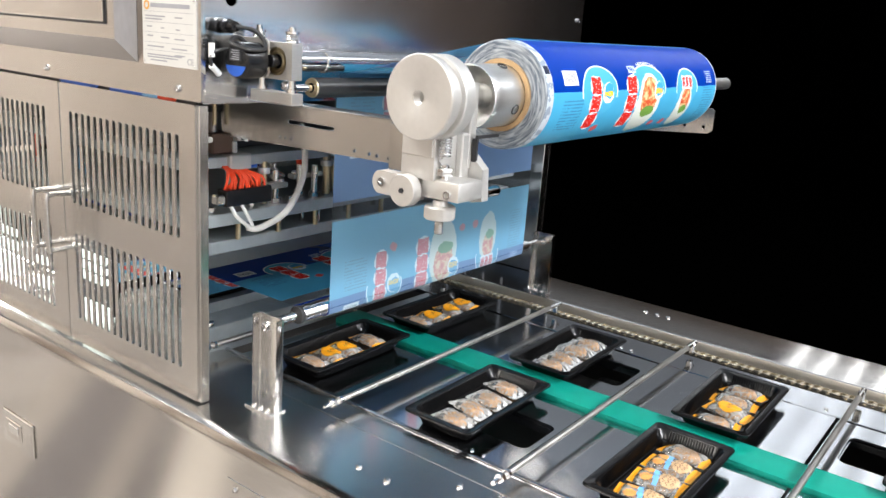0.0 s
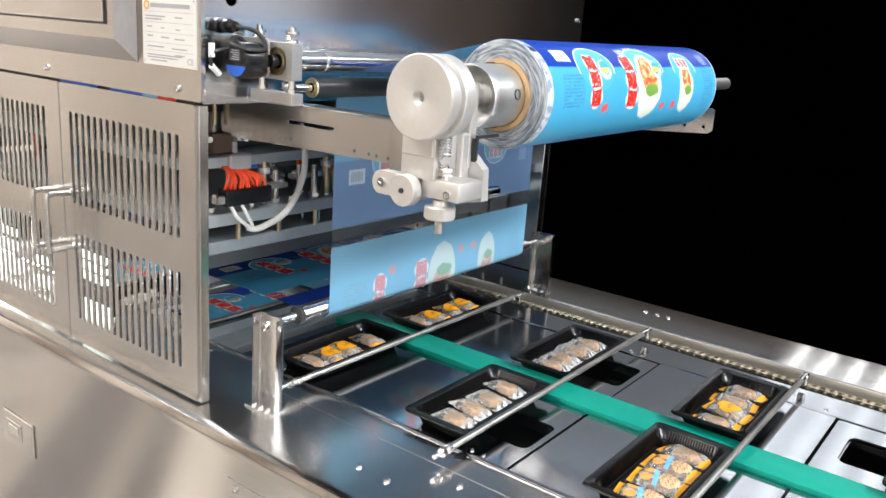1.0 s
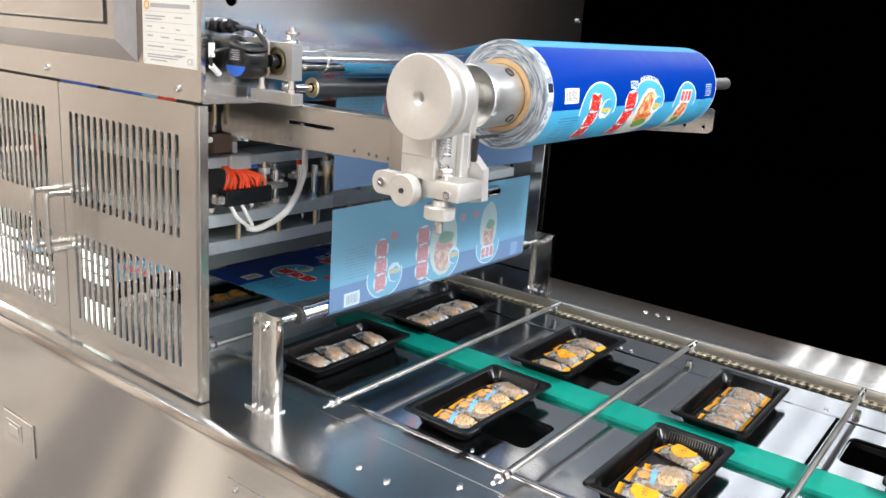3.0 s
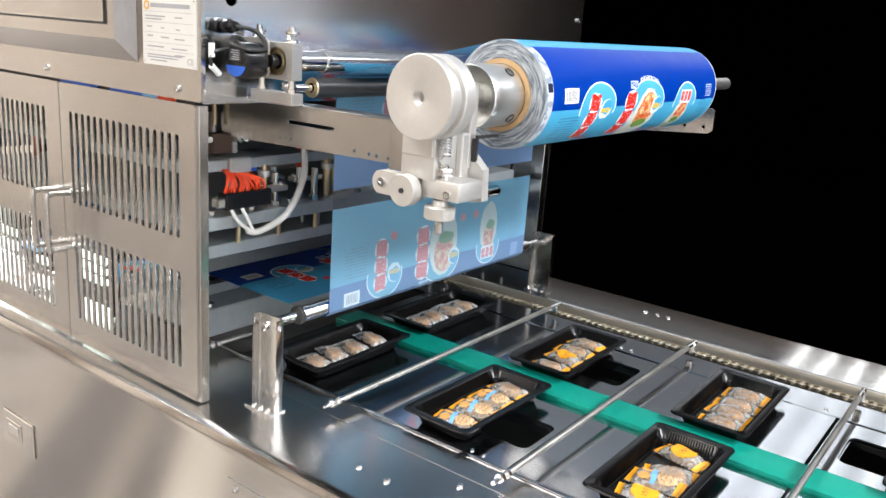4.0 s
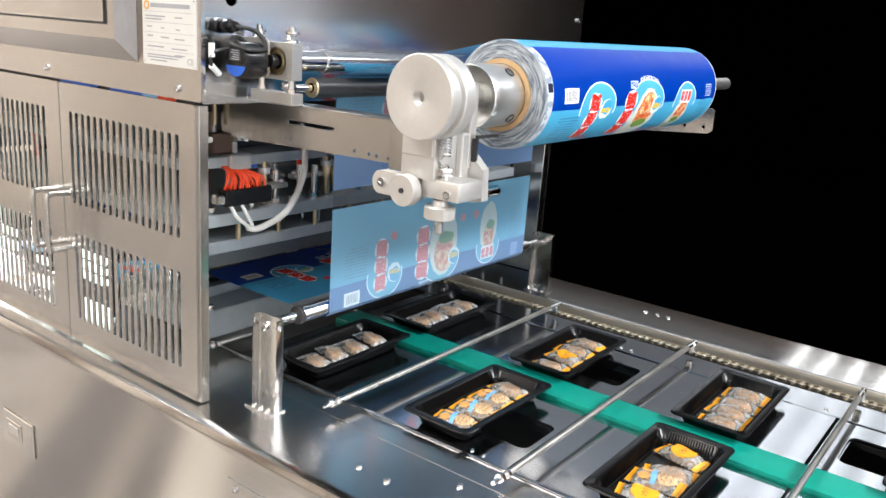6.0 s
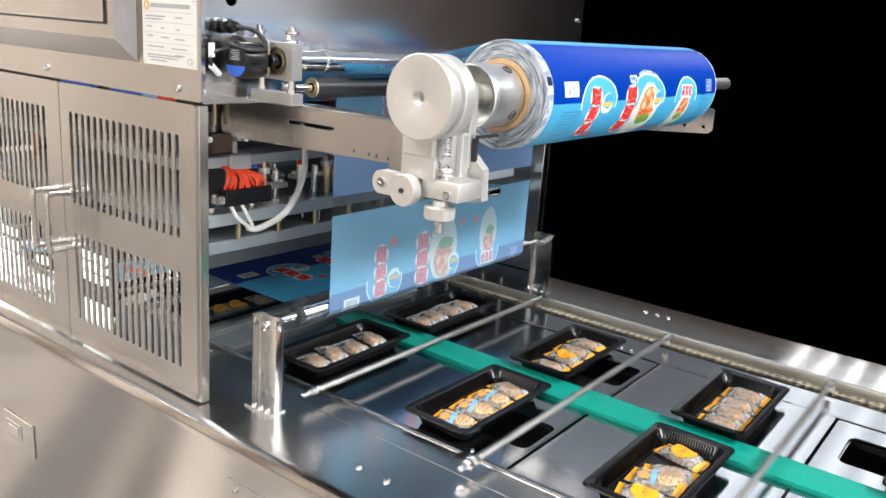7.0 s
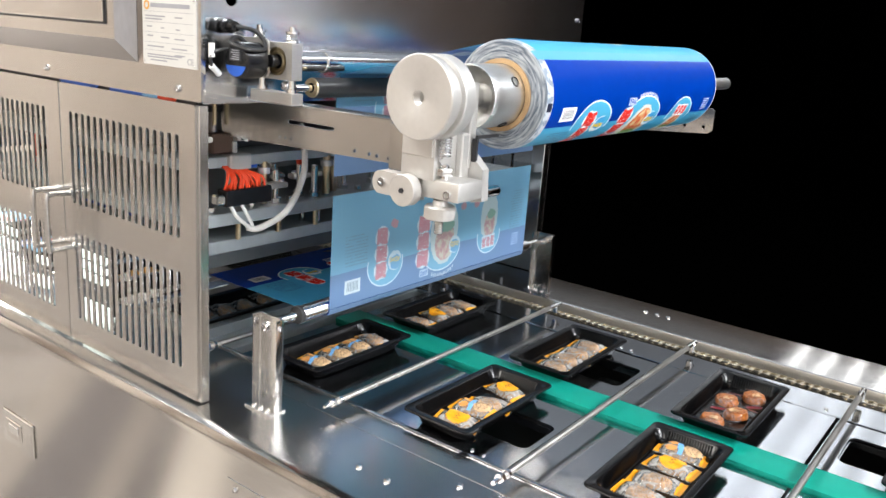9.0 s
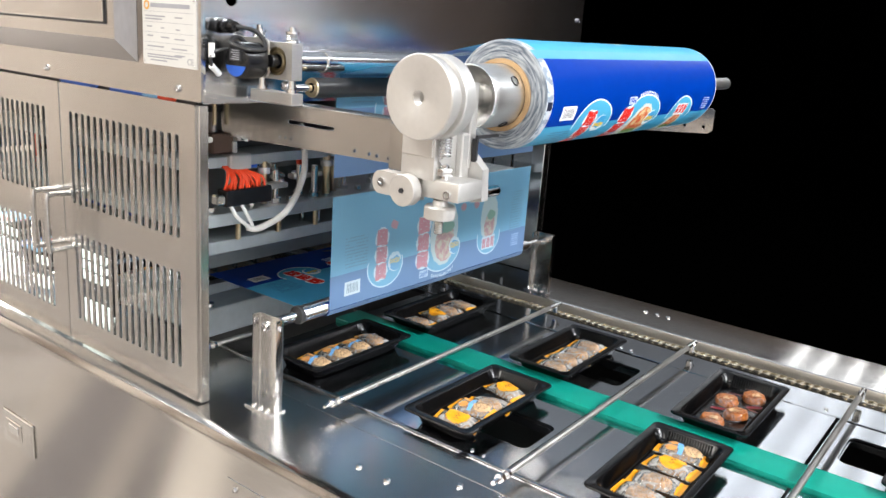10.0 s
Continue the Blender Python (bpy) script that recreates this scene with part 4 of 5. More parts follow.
# ---- lower film roller on two posts ----
lower = thing("film_roller", (1.02, 0.778, 0.9), "chrome film roller carried by two bent steel posts", "roller")


def post(x, y, z0, near_side):
    """A channel open towards -x: a web set back between two flanges with rounded bends, on a screwed foot."""
    d, w, t = 0.0135, 0.046, 0.0028
    prof = [(-d, y), (-0.003, y), (-0.0008, y + 0.0008), (0, y + 0.003), (0, y + w - 0.003), (-0.0008, y + w - 0.0008), (-0.003, y + w), (-d, y + w),
            (-d, y + w - t), (-0.004, y + w - t), (-t, y + w - 0.004), (-t, y + 0.004), (-0.004, y + t), (-d, y + t)]
    bm = B()
    lo = [bm.verts.new((x + a, b, z0)) for a, b in prof]
    hi = [bm.verts.new((x + a, b, 1.029)) for a, b in prof]
    n = len(prof)
    for i in range(n):
        bm.faces.new((lo[i], lo[(i + 1) % n], hi[(i + 1) % n], hi[i]))
    bm.faces.new(lo[::-1])
    bm.faces.new(hi)
    p_ = part("post", bm, M["polished"], lower, "bent polished steel channel post", smooth=25)
    part("base_plate", box(B(), x - 0.024, x + 0.002, y - 0.003, y + w + 0.003, z0, z0 + 0.003, 0.0006), M["polished"], p_)
    for dy in (0.010, 0.023, 0.036):
        screw((x - 0.018, y + dy, z0 + 0.003), "z", 0.0042, p_)
    screw((x - t, 0.772, 1.012), "-x", 0.0068, p_)
    if near_side:
        screw((x - 0.007, y, 1.018), "-y", 0.0035, p_)


post(0.674, 0.741, 0.9, True)
post(1.386, 0.746, 0.911, False)
part("axle", cyl(B(), (1.03, 0.778, 1.012), "x", 0.0066, 0.71, 20), M["roller_chrome"], lower)
part("tube", lathe(B(), [(0.0065, 0.0), (0.0112, 0.0), (0.0118, 0.001), (0.0118, 0.585), (0.0065, 0.586)], (0.735, 0.778, 1.012), "x", 40), M["roller_chrome"], lower)
part("collar", lathe(B(), [(0.0065, -0.006), (0.0125, -0.006), (0.0130, -0.005), (0.0130, 0.0), (0.0118, 0.001)], (0.735, 0.778, 1.012), "x", 32), M["dark_part"], lower)

# ---- sealing press inside ----
PZ = 0.022
press = thing("sealing_press", (0.95, 1.1, 1.1), "grey sealing press platens with wiring and cable", "press")


def platen(x0, x1, y0, y1, z0, z1, mat="grey_plate", name="platen"):
    return part(name, box(B(), x0, x1, y0, y1, z0, z1, 0.0012), M[mat], press)


platen(0.64, 1.44, 0.90, 1.50, 1.178 + PZ, 1.193 + PZ)
platen(0.64, 1.44, 0.89, 1.50, 1.098 + PZ, 1.116 + PZ)
platen(0.64, 1.44, 0.90, 1.50, 1.056 + PZ, 1.074 + PZ)
platen(0.70, 1.40, 0.94, 1.46, 1.022 + PZ, 1.056 + PZ, "press_grey", "heater_block")
platen(0.68, 1.42, 0.96, 1.48, 1.193 + PZ, 1.214 + PZ, "press_grey", "upper_block")
for px_, py_ in ((0.80, 0.906), (0.865, 0.925), (0.880, 0.906), (0.835, 0.95), (0.70, 0.95), (0.97, 0.93), (1.05, 0.94), (1.2, 0.94), (0.760, 0.955)):
    part("pillar", cyl(B(), (px_, py_, 1.145 + PZ - 0.012), "z", 0.0055, 0.066, 18), M["polished"], press)
    part("pillar_nut", cyl(B(), (px_, py_, 1.120 + PZ), "z", 0.009, 0.008, 6), M["polished"], press)
    part("lower_pillar", cyl(B(), (px_ + 0.012, py_ + 0.004, 1.086 + PZ), "z", 0.0048, 0.024, 16), M["polished"], press)
conn = part("terminal_box", box(B(), 0.685, 0.765, 0.872, 0.892, 1.129 + PZ, 1.152 + PZ, 0.0015), M["black_plastic"], press, "long black terminal box")
part("terminal_clip", box(B(), 0.670, 0.6845, 0.872, 0.886, 1.133 + PZ, 1.147 + PZ, 0.002), M["polished"], conn)
rnd = random.Random(5)
for k in range(22):
    f = k / 21
    p0 = (0.690 + 0.066 * f, 0.882 + rnd.uniform(-0.005, 0.005), 1.151 + PZ)
    p3 = (0.700 + 0.020 * f, 0.915 + rnd.uniform(-0.006, 0.01), 1.182 + PZ)
    mid = (0.692 + 0.060 * f + rnd.uniform(-0.003, 0.003), 0.880, 1.166 + PZ + rnd.uniform(-0.003, 0.003) - 0.004 * f)
    mid2 = (0.700 + 0.036 * f, 0.895, 1.178 + PZ - 0.005 * f)
    part("wire", tube(B(), smooth_path([p0, mid, mid2, p3], 5), 0.0017, 8), M["red_wire"], conn, "orange-red wire")
part("mount_block", box(B(), 0.708, 0.745, 0.892, 0.93, 1.1735 + PZ, 1.1965 + PZ, 0.002), M["alu"], press)
part("lever", box(B(), 0.765, 0.83, 0.915, 0.945, 1.138 + PZ, 1.146 + PZ, 0.003), M["polished"], press)
part("link_bar", tube(B(), [(0.745, 0.92, 1.186 + PZ), (0.835, 0.93, 1.150 + PZ)], 0.005, 12), M["polished"], press)
part("blue_fitting", box(B(), 0.742, 0.766, 0.905, 0.925, 1.172 + PZ, 1.182 + PZ, 0.001), M["blue_part"], press)
part("red_fitting", tube(B(), smooth_path([(0.872, 0.93, 1.20 + PZ), (0.864, 0.925, 1.18 + PZ), (0.872, 0.93, 1.165 + PZ)], 4), 0.006, 10), M["red_wire"], press)
hose = smooth_path([(0.824, 0.880, 1.236 + PZ), (0.828, 0.875, 1.20 + PZ), (0.820, 0.868, 1.16 + PZ), (0.785, 0.862, 1.115 + PZ), (0.735, 0.862, 1.096 + PZ), (0.715, 0.866, 1.099 + PZ)], 6)
part("cable_sleeve", tube(B(), hose, 0.0047, 14), M["white_plastic"], press, "white sleeved cable")
for f in (0.0, 0.018):
    part("lead", tube(B(), smooth_path([(0.695 + f, 0.876, 1.130 + PZ), (0.698 + f, 0.866, 1.116 + PZ), (0.716 + f * 0.4, 0.864, 1.100 + PZ)], 5), 0.0026, 8), M["white_plastic"], press)
for px_, py_, r_ in ((0.668, 0.905, 0.0058), (0.775, 0.902, 0.0050), (0.905, 0.905, 0.0062), (0.93, 0.915, 0.0062), (0.952, 0.925, 0.005)):
    part("guide_pin", cyl(B(), (px_, py_, 1.150 + PZ), "z", r_, 0.062, 18, bevel=0.0008), M["brass"], press)
    part("pin_collar", cyl(B(), (px_, py_, 1.168 + PZ), "z", r_ + 0.004, 0.009, 20, bevel=0.001), M["alu"], press)
for px_ in (0.655, 0.725, 0.80, 0.875, 0.95, 1.03):
    part("spacer", cyl(B(), (px_, 0.897, 1.086 + PZ), "z", 0.0042, 0.024, 14), M["brass"], press)
    part("hex_nut", cyl(B(), (px_ + 0.03, 0.906, 1.120 + PZ), "z", 0.0062, 0.007, 6), M["polished"], press)
for bx0, bx1, by, bz in ((0.855, 1.02, 0.925, 1.142), (0.765, 0.815, 0.893, 1.140), (0.80, 0.90, 0.955, 1.158)):
    part("clamp_bar", box(B(), bx0, bx1, by, by + 0.016, bz + PZ, bz + 0.009 + PZ, 0.0025, 2), M["block_steel"], press)
    for bx in (bx0 + 0.008, bx1 - 0.008):
        screw((bx, by + 0.008, bz + 0.009 + PZ), "z", 0.005, press)
for px_ in (0.72, 0.78, 0.86):
    part("stud", cyl(B(), (px_, 0.965, 1.232), "z", 0.006, 0.012, 14, bevel=0.001), M["alu"], press)
mb = thing("press_drive", (0.68, 0.95, 1.25), "brown lifting block on steel rods", "lifting block")
part("lift_block", box(B(), 0.684, 0.720, 0.900, 0.945, 1.2195, 1.2480, 0.002), M["brown_block"], mb, "brown painted block")
part("lift_foot", box(B(), 0.716, 0.7235, 0.897, 0.912, 1.2195, 1.236, 0.001), M["alu"], mb)
part("lift_bracket", box(B(), 0.7205, 0.734, 0.893, 0.908, 1.2365, 1.2440, 0.001), M["alu"], mb)
screw((0.728, 0.893, 1.240), "-y", 0.0026, mb, mat="dark_part")
part("lift_rod", cyl(B(), (0.6985, 0.918, 1.272), "z", 0.0062, 0.052, 18), M["bezel"], mb)
part("rod_collar", cyl(B(), (0.6985, 0.918, 1.279), "z", 0.0105, 0.008, 20, bevel=0.001), M["dark_part"], mb)
part("pull_rod", cyl(B(), (0.690, 0.904, 1.279), "z", 0.0030, 0.040, 14), M["brass"], mb)
part("lift_pad", box(B(), 0.655, 0.6835, 0.897, 0.912, 1.236, 1.2435, 0.002), M["white_plastic"], mb)
part("lift_plate", box(B(), 0.734, 1.40, 0.897, 1.3, 1.2365, 1.2435, 0.0012), M["grey_plate"], mb)
for kx in (0.752, 0.790, 0.84, 0.90):
    part("plate_bolt", cyl(B(), (kx, 0.915, 1.2345), "z", 0.005, 0.005, 6), M["polished"], mb)
part("head_plate", box(B(), 0.640, 1.40, 0.905, 1.4, 1.289, 1.2965, 0.001), M["press_grey"], mb)

# lifting table that carries the trays up to the press
die = thing("lifting_table", (1.0, 1.09, 0.80), "grey lifting table with raised tray frames under the sealing press", "lifting table")
part("table_plate", box(B(), 0.722, 1.276, 0.966, 1.202, 0.850, 0.8945, 0.0015), M["grey_plate"], die)
for lane_x in (0.874, 1.130):
    part("tray_frame", cut_plate([rounded(lane_x - 0.122, lane_x + 0.122, 1.0235, 1.1565, 0.010, 4), rounded(lane_x - 0.099, lane_x + 0.099, 1.044, 1.136, 0.012, 4)], on_xy(0.8945), 0.016), M["grey_plate"], die)
for gx, gy in ((0.736, 0.980), (0.736, 1.188), (1.262, 0.980), (1.262, 1.188), (1.0, 0.980)):
    part("guide_bush", cyl(B(), (gx, gy, 0.897), "z", 0.009, 0.008, 18, bevel=0.001), M["polished"], die)
for gx in (0.80, 1.20):
    part("lift_column", cyl(B(), (gx, 1.084, 0.78), "z", 0.016, 0.145, 20), M["chrome"], die)

# white tubes behind the slots, with emission added to brighten them and the interior
M["tube_glow"] = plain("white_tube_added_glow", (0.8, 0.82, 0.81), 0.35, 0.0, 0.03, 30, 0.0)
M["tube_glow"].node_tree.nodes["Principled BSDF"].inputs["Emission Color"].default_value = (0.86, 1.0, 0.95, 1)
M["tube_glow"].node_tree.nodes["Principled BSDF"].inputs["Emission Strength"].default_value = 1.3
lights = thing("glowing_tubes", (0.68, 1.3, 0.92), "white tubes with an added glow low inside the cabinet behind the slotted doors", "lamp")
part("holder", box(B(), 0.698, 0.706, 1.18, 1.29, 0.905, 1.03, 0.001), M["dark_part"], lights)
for z, r in ((0.9075, 0.0150), (0.967, 0.0065), (0.985, 0.0065), (1.003, 0.0065)):
    part("glowing_tube", cyl(B(), (0.688, 1.236, z), "y", r, 0.104, 20, bevel=0.001), M["tube_glow"], lights)
for y0, y1, z, r in ((1.372, 1.405, 0.920, 0.010), (1.372, 1.405, 0.960, 0.007), (1.478, 1.555, 0.925, 0.014), (1.478, 1.555, 0.965, 0.008), (1.478, 1.555, 0.990, 0.007)):
    part("glowing_tube", cyl(B(), (0.688, (y0 + y1) / 2, z), "y", r, y1 - y0, 20, bevel=0.001), M["tube_glow"], lights)
for y, z in ((1.128, 0.950), (1.104, 0.959), (1.080, 0.970), (1.056, 0.981), (1.128, 0.990)):
    part("end_tube", cyl(B(), (0.690, y, z), "y", 0.0055, 0.018, 16, bevel=0.001), M["white_plastic"], lights, "white plastic fitting")
valves = thing("valve_block", (0.70, 1.2, 1.10), "blue air cylinders on a steel bar behind the slotted door", "pneumatic valve")
part("rail", box(B(), 0.705, 0.715, 1.05, 1.32, 1.075, 1.135, 0.001), M["grey_plate"], valves)
for y in (1.234, 1.215, 1.196, 1.176, 1.109):
    part("air_cylinder", cyl(B(), (0.690, y, 1.1095), "z", 0.0085, 0.042, 16, bevel=0.001), M["blue_part"], valves, "blue air cylinder")
    part("fitting", cyl(B(), (0.690, y - 0.004, 1.082), "z", 0.0055, 0.012, 12, bevel=0.001), M["white_plastic"], valves)
for y in (1.285, 1.268):
    part("fitting", cyl(B(), (0.690, y, 1.089), "z", 0.0060, 0.012, 12, bevel=0.001), M["white_plastic"], valves)
part("hose", tube(B(), smooth_path([(0.690, 1.274, 1.245), (0.691, 1.272, 1.20), (0.694, 1.262, 1.16), (0.70, 1.25, 1.135)], 5), 0.0055, 10), M["hose_pale"], valves, "pale blue air hose")
part("strap", box(B(), 0.704, 0.707, 1.41, 1.425, 1.14, 1.26), M["red_wire"], valves, "red strap")

# ---- chain, push bars ----
PIT = 0.2656
chain = thing("conveyor_chain", (1.318, 0.0, 0.897), "oiled steel roller chain beside the tray lanes", "chain")
bm = B()
LP = PIT / 10
for sx in (-0.0068, 0.0068):
    for k, (y0, y1) in enumerate(((0.0, LP * 0.62), (LP * 0.5, LP * 1.12))):
        off = 0.0016 if k else 0.0
        x_ = 1.318 + sx * (1.25 if k == 0 else 0.9)
        vs = rounded(y0, y1, 0.8915, 0.9035, 0.0056, 3)
        pl = cut_plate([vs], on_yz(x_ - 0.0009), 0.0018)
        tmp = bpy.data.meshes.new("tmp")
        pl.to_mesh(tmp)
        pl.free()
        bm.from_mesh(tmp)
        bpy.data.meshes.remove(tmp)
for y_ in (LP * 0.06 + 0.0035, LP * 0.56 + 0.0025):
    cyl(bm, (1.318, y_, 0.8975), "x", 0.0052, 0.013, 12)
    cyl(bm, (1.318, y_, 0.8975), "x", 0.0026, 0.022, 8)
link_mesh = mesh_of("chain_link", bm, M["chain"])
for k in range(-34, 40):
    ob = new("chain_link", link_mesh)
    ob.parent = chain
    ob.matrix_parent_inverse = chain.matrix_basis.inverted()
    ob.matrix_basis = Matrix.Translation((0.008, k * LP, -0.004))

near_chain = thing("conveyor_chain", (0.7605, 0.0, 0.88), "steel roller chain half hidden under the near cover", "chain")
for k in range(-34, 40):
    ob = new("chain_link", link_mesh)
    ob.parent = near_chain
    ob.matrix_parent_inverse = near_chain.matrix_basis.inverted()
    ob.matrix_basis = Matrix.Translation((0.770 - 1.318, k * LP, -0.019))

BAR0 = 0.4203


def push_bar():
    t = thing("push_bar", (0.70, 0, 0.918), "thin round steel push bar across both tray lanes", "push bar", "push bars on the chain")
    part("rod", cyl(B(), (1.003, 0, 0.918), "x", 0.0041, 0.575, 20, bevel=0.0008), M["rod"], t)
    bm = B()
    cyl(bm, (0.712, 0, 0.918), "x", 0.0062, 0.006, 6)
    cyl(bm, (0.703, 0, 0.918), "x", 0.0030, 0.014, 12)
    cyl(bm, (0.725, 0, 0.918), "x", 0.0056, 0.005, 16)
    part("end_nut", bm, M["chrome"], t)
    bm = B()
    box(bm, 1.300, 1.309, -0.005, 0.005, 0.904, 0.9215, 0.0015)
    cyl(bm, (1.300, 0, 0.918), "x", 0.0043, 0.036, 12)
    part("end_clip", bm, M["polished"], t)
    return t


bars = []
first = push_bar()
for k in range(-4, 5):
    m = Matrix.Translation((0.70, BAR0 + k * PIT, 0.918))
    ob = first if k == -4 else copy_thing(first, m)
    bars.append((ob, m))

# ---- trays ----


def ring_pts(bm, hx, hy, r, z, n=5):
    return [bm.verts.new((u, v, z)) for u, v in rounded(-hx, hx, -hy, hy, r, n)]


def tray_mesh():
    bm = B()
    prof = [(0.1075, 0.0533, 0.0085, 0.0186), (0.1075, 0.0533, 0.0085, 0.0208), (0.1066, 0.0524, 0.0085, 0.0216), (0.1050, 0.0509, 0.0085, 0.0210), (0.0978, 0.0450, 0.012, 0.0210), (0.0966, 0.0438, 0.012, 0.0200),
            (0.0890, 0.0375, 0.010, 0.0035), (0.0865, 0.0350, 0.009, 0.0022), (0.0865, 0.0350, 0.009, 0.0), (0.0902, 0.0385, 0.011, 0.0), (0.0984, 0.0456, 0.013, 0.0192), (0.1056, 0.0515, 0.0085, 0.0196)]
    loops = [ring_pts(bm, *p) for p in prof]
    n = len(loops[0])
    for a, b in zip(loops, loops[1:]):
        for i in range(n):
            bm.faces.new((a[i], a[(i + 1) % n], b[(i + 1) % n], b[i]))
    bm.faces.new(loops[7])
    bm.faces.new(loops[8][::-1])
    return bm


def tray_ribs():
    """Fine upright ribs on the four inner walls."""
    bm = B()

    def rib(x0, y0, x1, y1, t):
        d = Vector((t[0], t[1], 0)) * 0.0009
        a, b = Vector((x0, y0, 0.0195)), Vector((x1, y1, 0.0045))
        nrm = Vector((-(x1 - x0), -(y1 - y0), 0)).normalized() * -0.0016 + Vector((0, 0, 0.0010))
        vs = [bm.verts.new(p) for p in (a - d, a + d, b + d, b - d, (a + b) / 2 * 0 + a + nrm, b + nrm)]
        bm.faces.new((vs[0], vs[4], vs[5], vs[3]))
        bm.faces.new((vs[4], vs[1], vs[2], vs[5]))
        bm.faces.new((vs[3], vs[5], vs[2]))
        bm.faces.new((vs[0], vs[1], vs[4]))
    for k in range(34):
        x = -0.075 + 0.15 * k / 33
        for s in (-1, 1):
            rib(x, s * 0.0430, x, s * 0.0380, (1, 0))
    for k in range(17):
        y = -0.028 + 0.056 * k / 16
        for s in (-1, 1):
            rib(s * 0.0952, y, s * 0.0895, y, (0, 1))
    return bm


def tray_stud(sx, sy):
    return lathe(B(), [(0, 0.0085), (0.004, 0.008), (0.0055, 0.005), (0.006, 0.0)], (sx * 0.0825, sy * 0.0315, 0.0025), "z", 14)


TRAY_Z = 0.8975
first_tray = thing("food_tray", (0, 0, 0), "glossy black plastic food tray with ribbed walls", "tray", "trays on the conveyor")
part("shell", tray_mesh(), M["tray_plastic"], first_tray)
tagged(part("wall_ribs", tray_ribs(), M["tray_plastic"], first_tray), kind="stuff")
for sx in (-1, 1):
    for sy in (-1, 1):
        part("corner_stud", tray_stud(sx, sy), M["tray_plastic"], first_tray)

# ---- packets ----
PL, PW = 0.066, 0.0362


def swell(u, v, hgt, seed):
    """Height of a pillow packet at u, v in -1..1."""
    e = max(0.0, 1 - (abs(u) / 0.86) ** 4.0) ** 0.8 * max(0.0, 1 - abs(v) ** 3.2) ** 0.6 if abs(u) < 0.86 else 0.0
    return 0.001 + e * hgt * (0.85 + 0.3 * noise.noise(Vector((u * 1.7, v * 1.9, seed))))


def pillow(seed, hgt, nl=16, nw=10):
    bm = B()
    grid = []
    for i in range(nl + 1):
        u = -1 + 2 * i / nl
        row = []
        for j in range(nw + 1):
            v = -1 + 2 * j / nw
            jag = 0.0010 * (-1) ** j if i in (0, nl) else 0.0
            row.append(bm.verts.new((v * PW / 2 * (1 - 0.06 * (1 - abs(u))), u * PL / 2 + (jag if i else -jag), swell(u, v, hgt, seed) + 0.0008 * noise.noise(Vector((u * 6, v * 5, seed + 9))))))
        grid.append(row)
    low = [[bm.verts.new((g.co.x, g.co.y, 0.0004)) for g in row] for row in grid]
    for i in range(nl):
        for j in range(nw):
            bm.faces.new((grid[i][j], grid[i][j + 1], grid[i + 1][j + 1], grid[i + 1][j]))
    ring_i = [(0, j) for j in range(nw)] + [(i, nw) for i in range(nl)] + [(nl, j) for j in range(nw, 0, -1)] + [(i, 0) for i in range(nl, 0, -1)]
    for a, b in zip(ring_i, ring_i[1:] + ring_i[:1]):
        bm.faces.new((grid[a[0]][a[1]], low[a[0]][a[1]], low[b[0]][b[1]], grid[b[0]][b[1]]))
    return bm


def patch(seed, hgt, inside, n=26, lift=0.0009):
    """A printed patch that follows a packet's top; inside(u, v) says where it lies."""
    bm = B()
    cache = {}

    def vert(i, j):
        if (i, j) not in cache:
            u, v = -1 + 2 * i / n, -1 + 2 * j / n
            cache[i, j] = bm.verts.new((v * PW / 2 * (1 - 0.06 * (1 - abs(u))), u * PL / 2, swell(u, v, hgt, seed) + lift))
        return cache[i, j]
    for i in range(n):
        for j in range(n):
            u, v = -1 + 2 * (i + 0.5) / n, -1 + 2 * (j + 0.5) / n
            if inside(u, v):
                bm.faces.new((vert(i, j), vert(i, j + 1), vert(i + 1, j + 1), vert(i + 1, j)))
    return bm


def biscuit(seed, mat, hgt, sx=0.80, sy=0.62):
    bm = B()
    bmesh.ops.create_icosphere(bm, subdivisions=3, radius=1.0)
    for v in bm.verts:
        k = 1 + 0.10 * noise.noise(v.co * 2.5 + Vector((seed, 0, 0)))
        v.co = Vector((v.co.x * PW / 2 * sx * k, v.co.y * PL / 2 * sy * k, max(-0.2, min(0.55, v.co.z)) * hgt * 1.15 * k + hgt * 0.10 + 0.0010 * noise.noise(v.co * 9 + Vector((seed, 3, 0)))))
    return bm


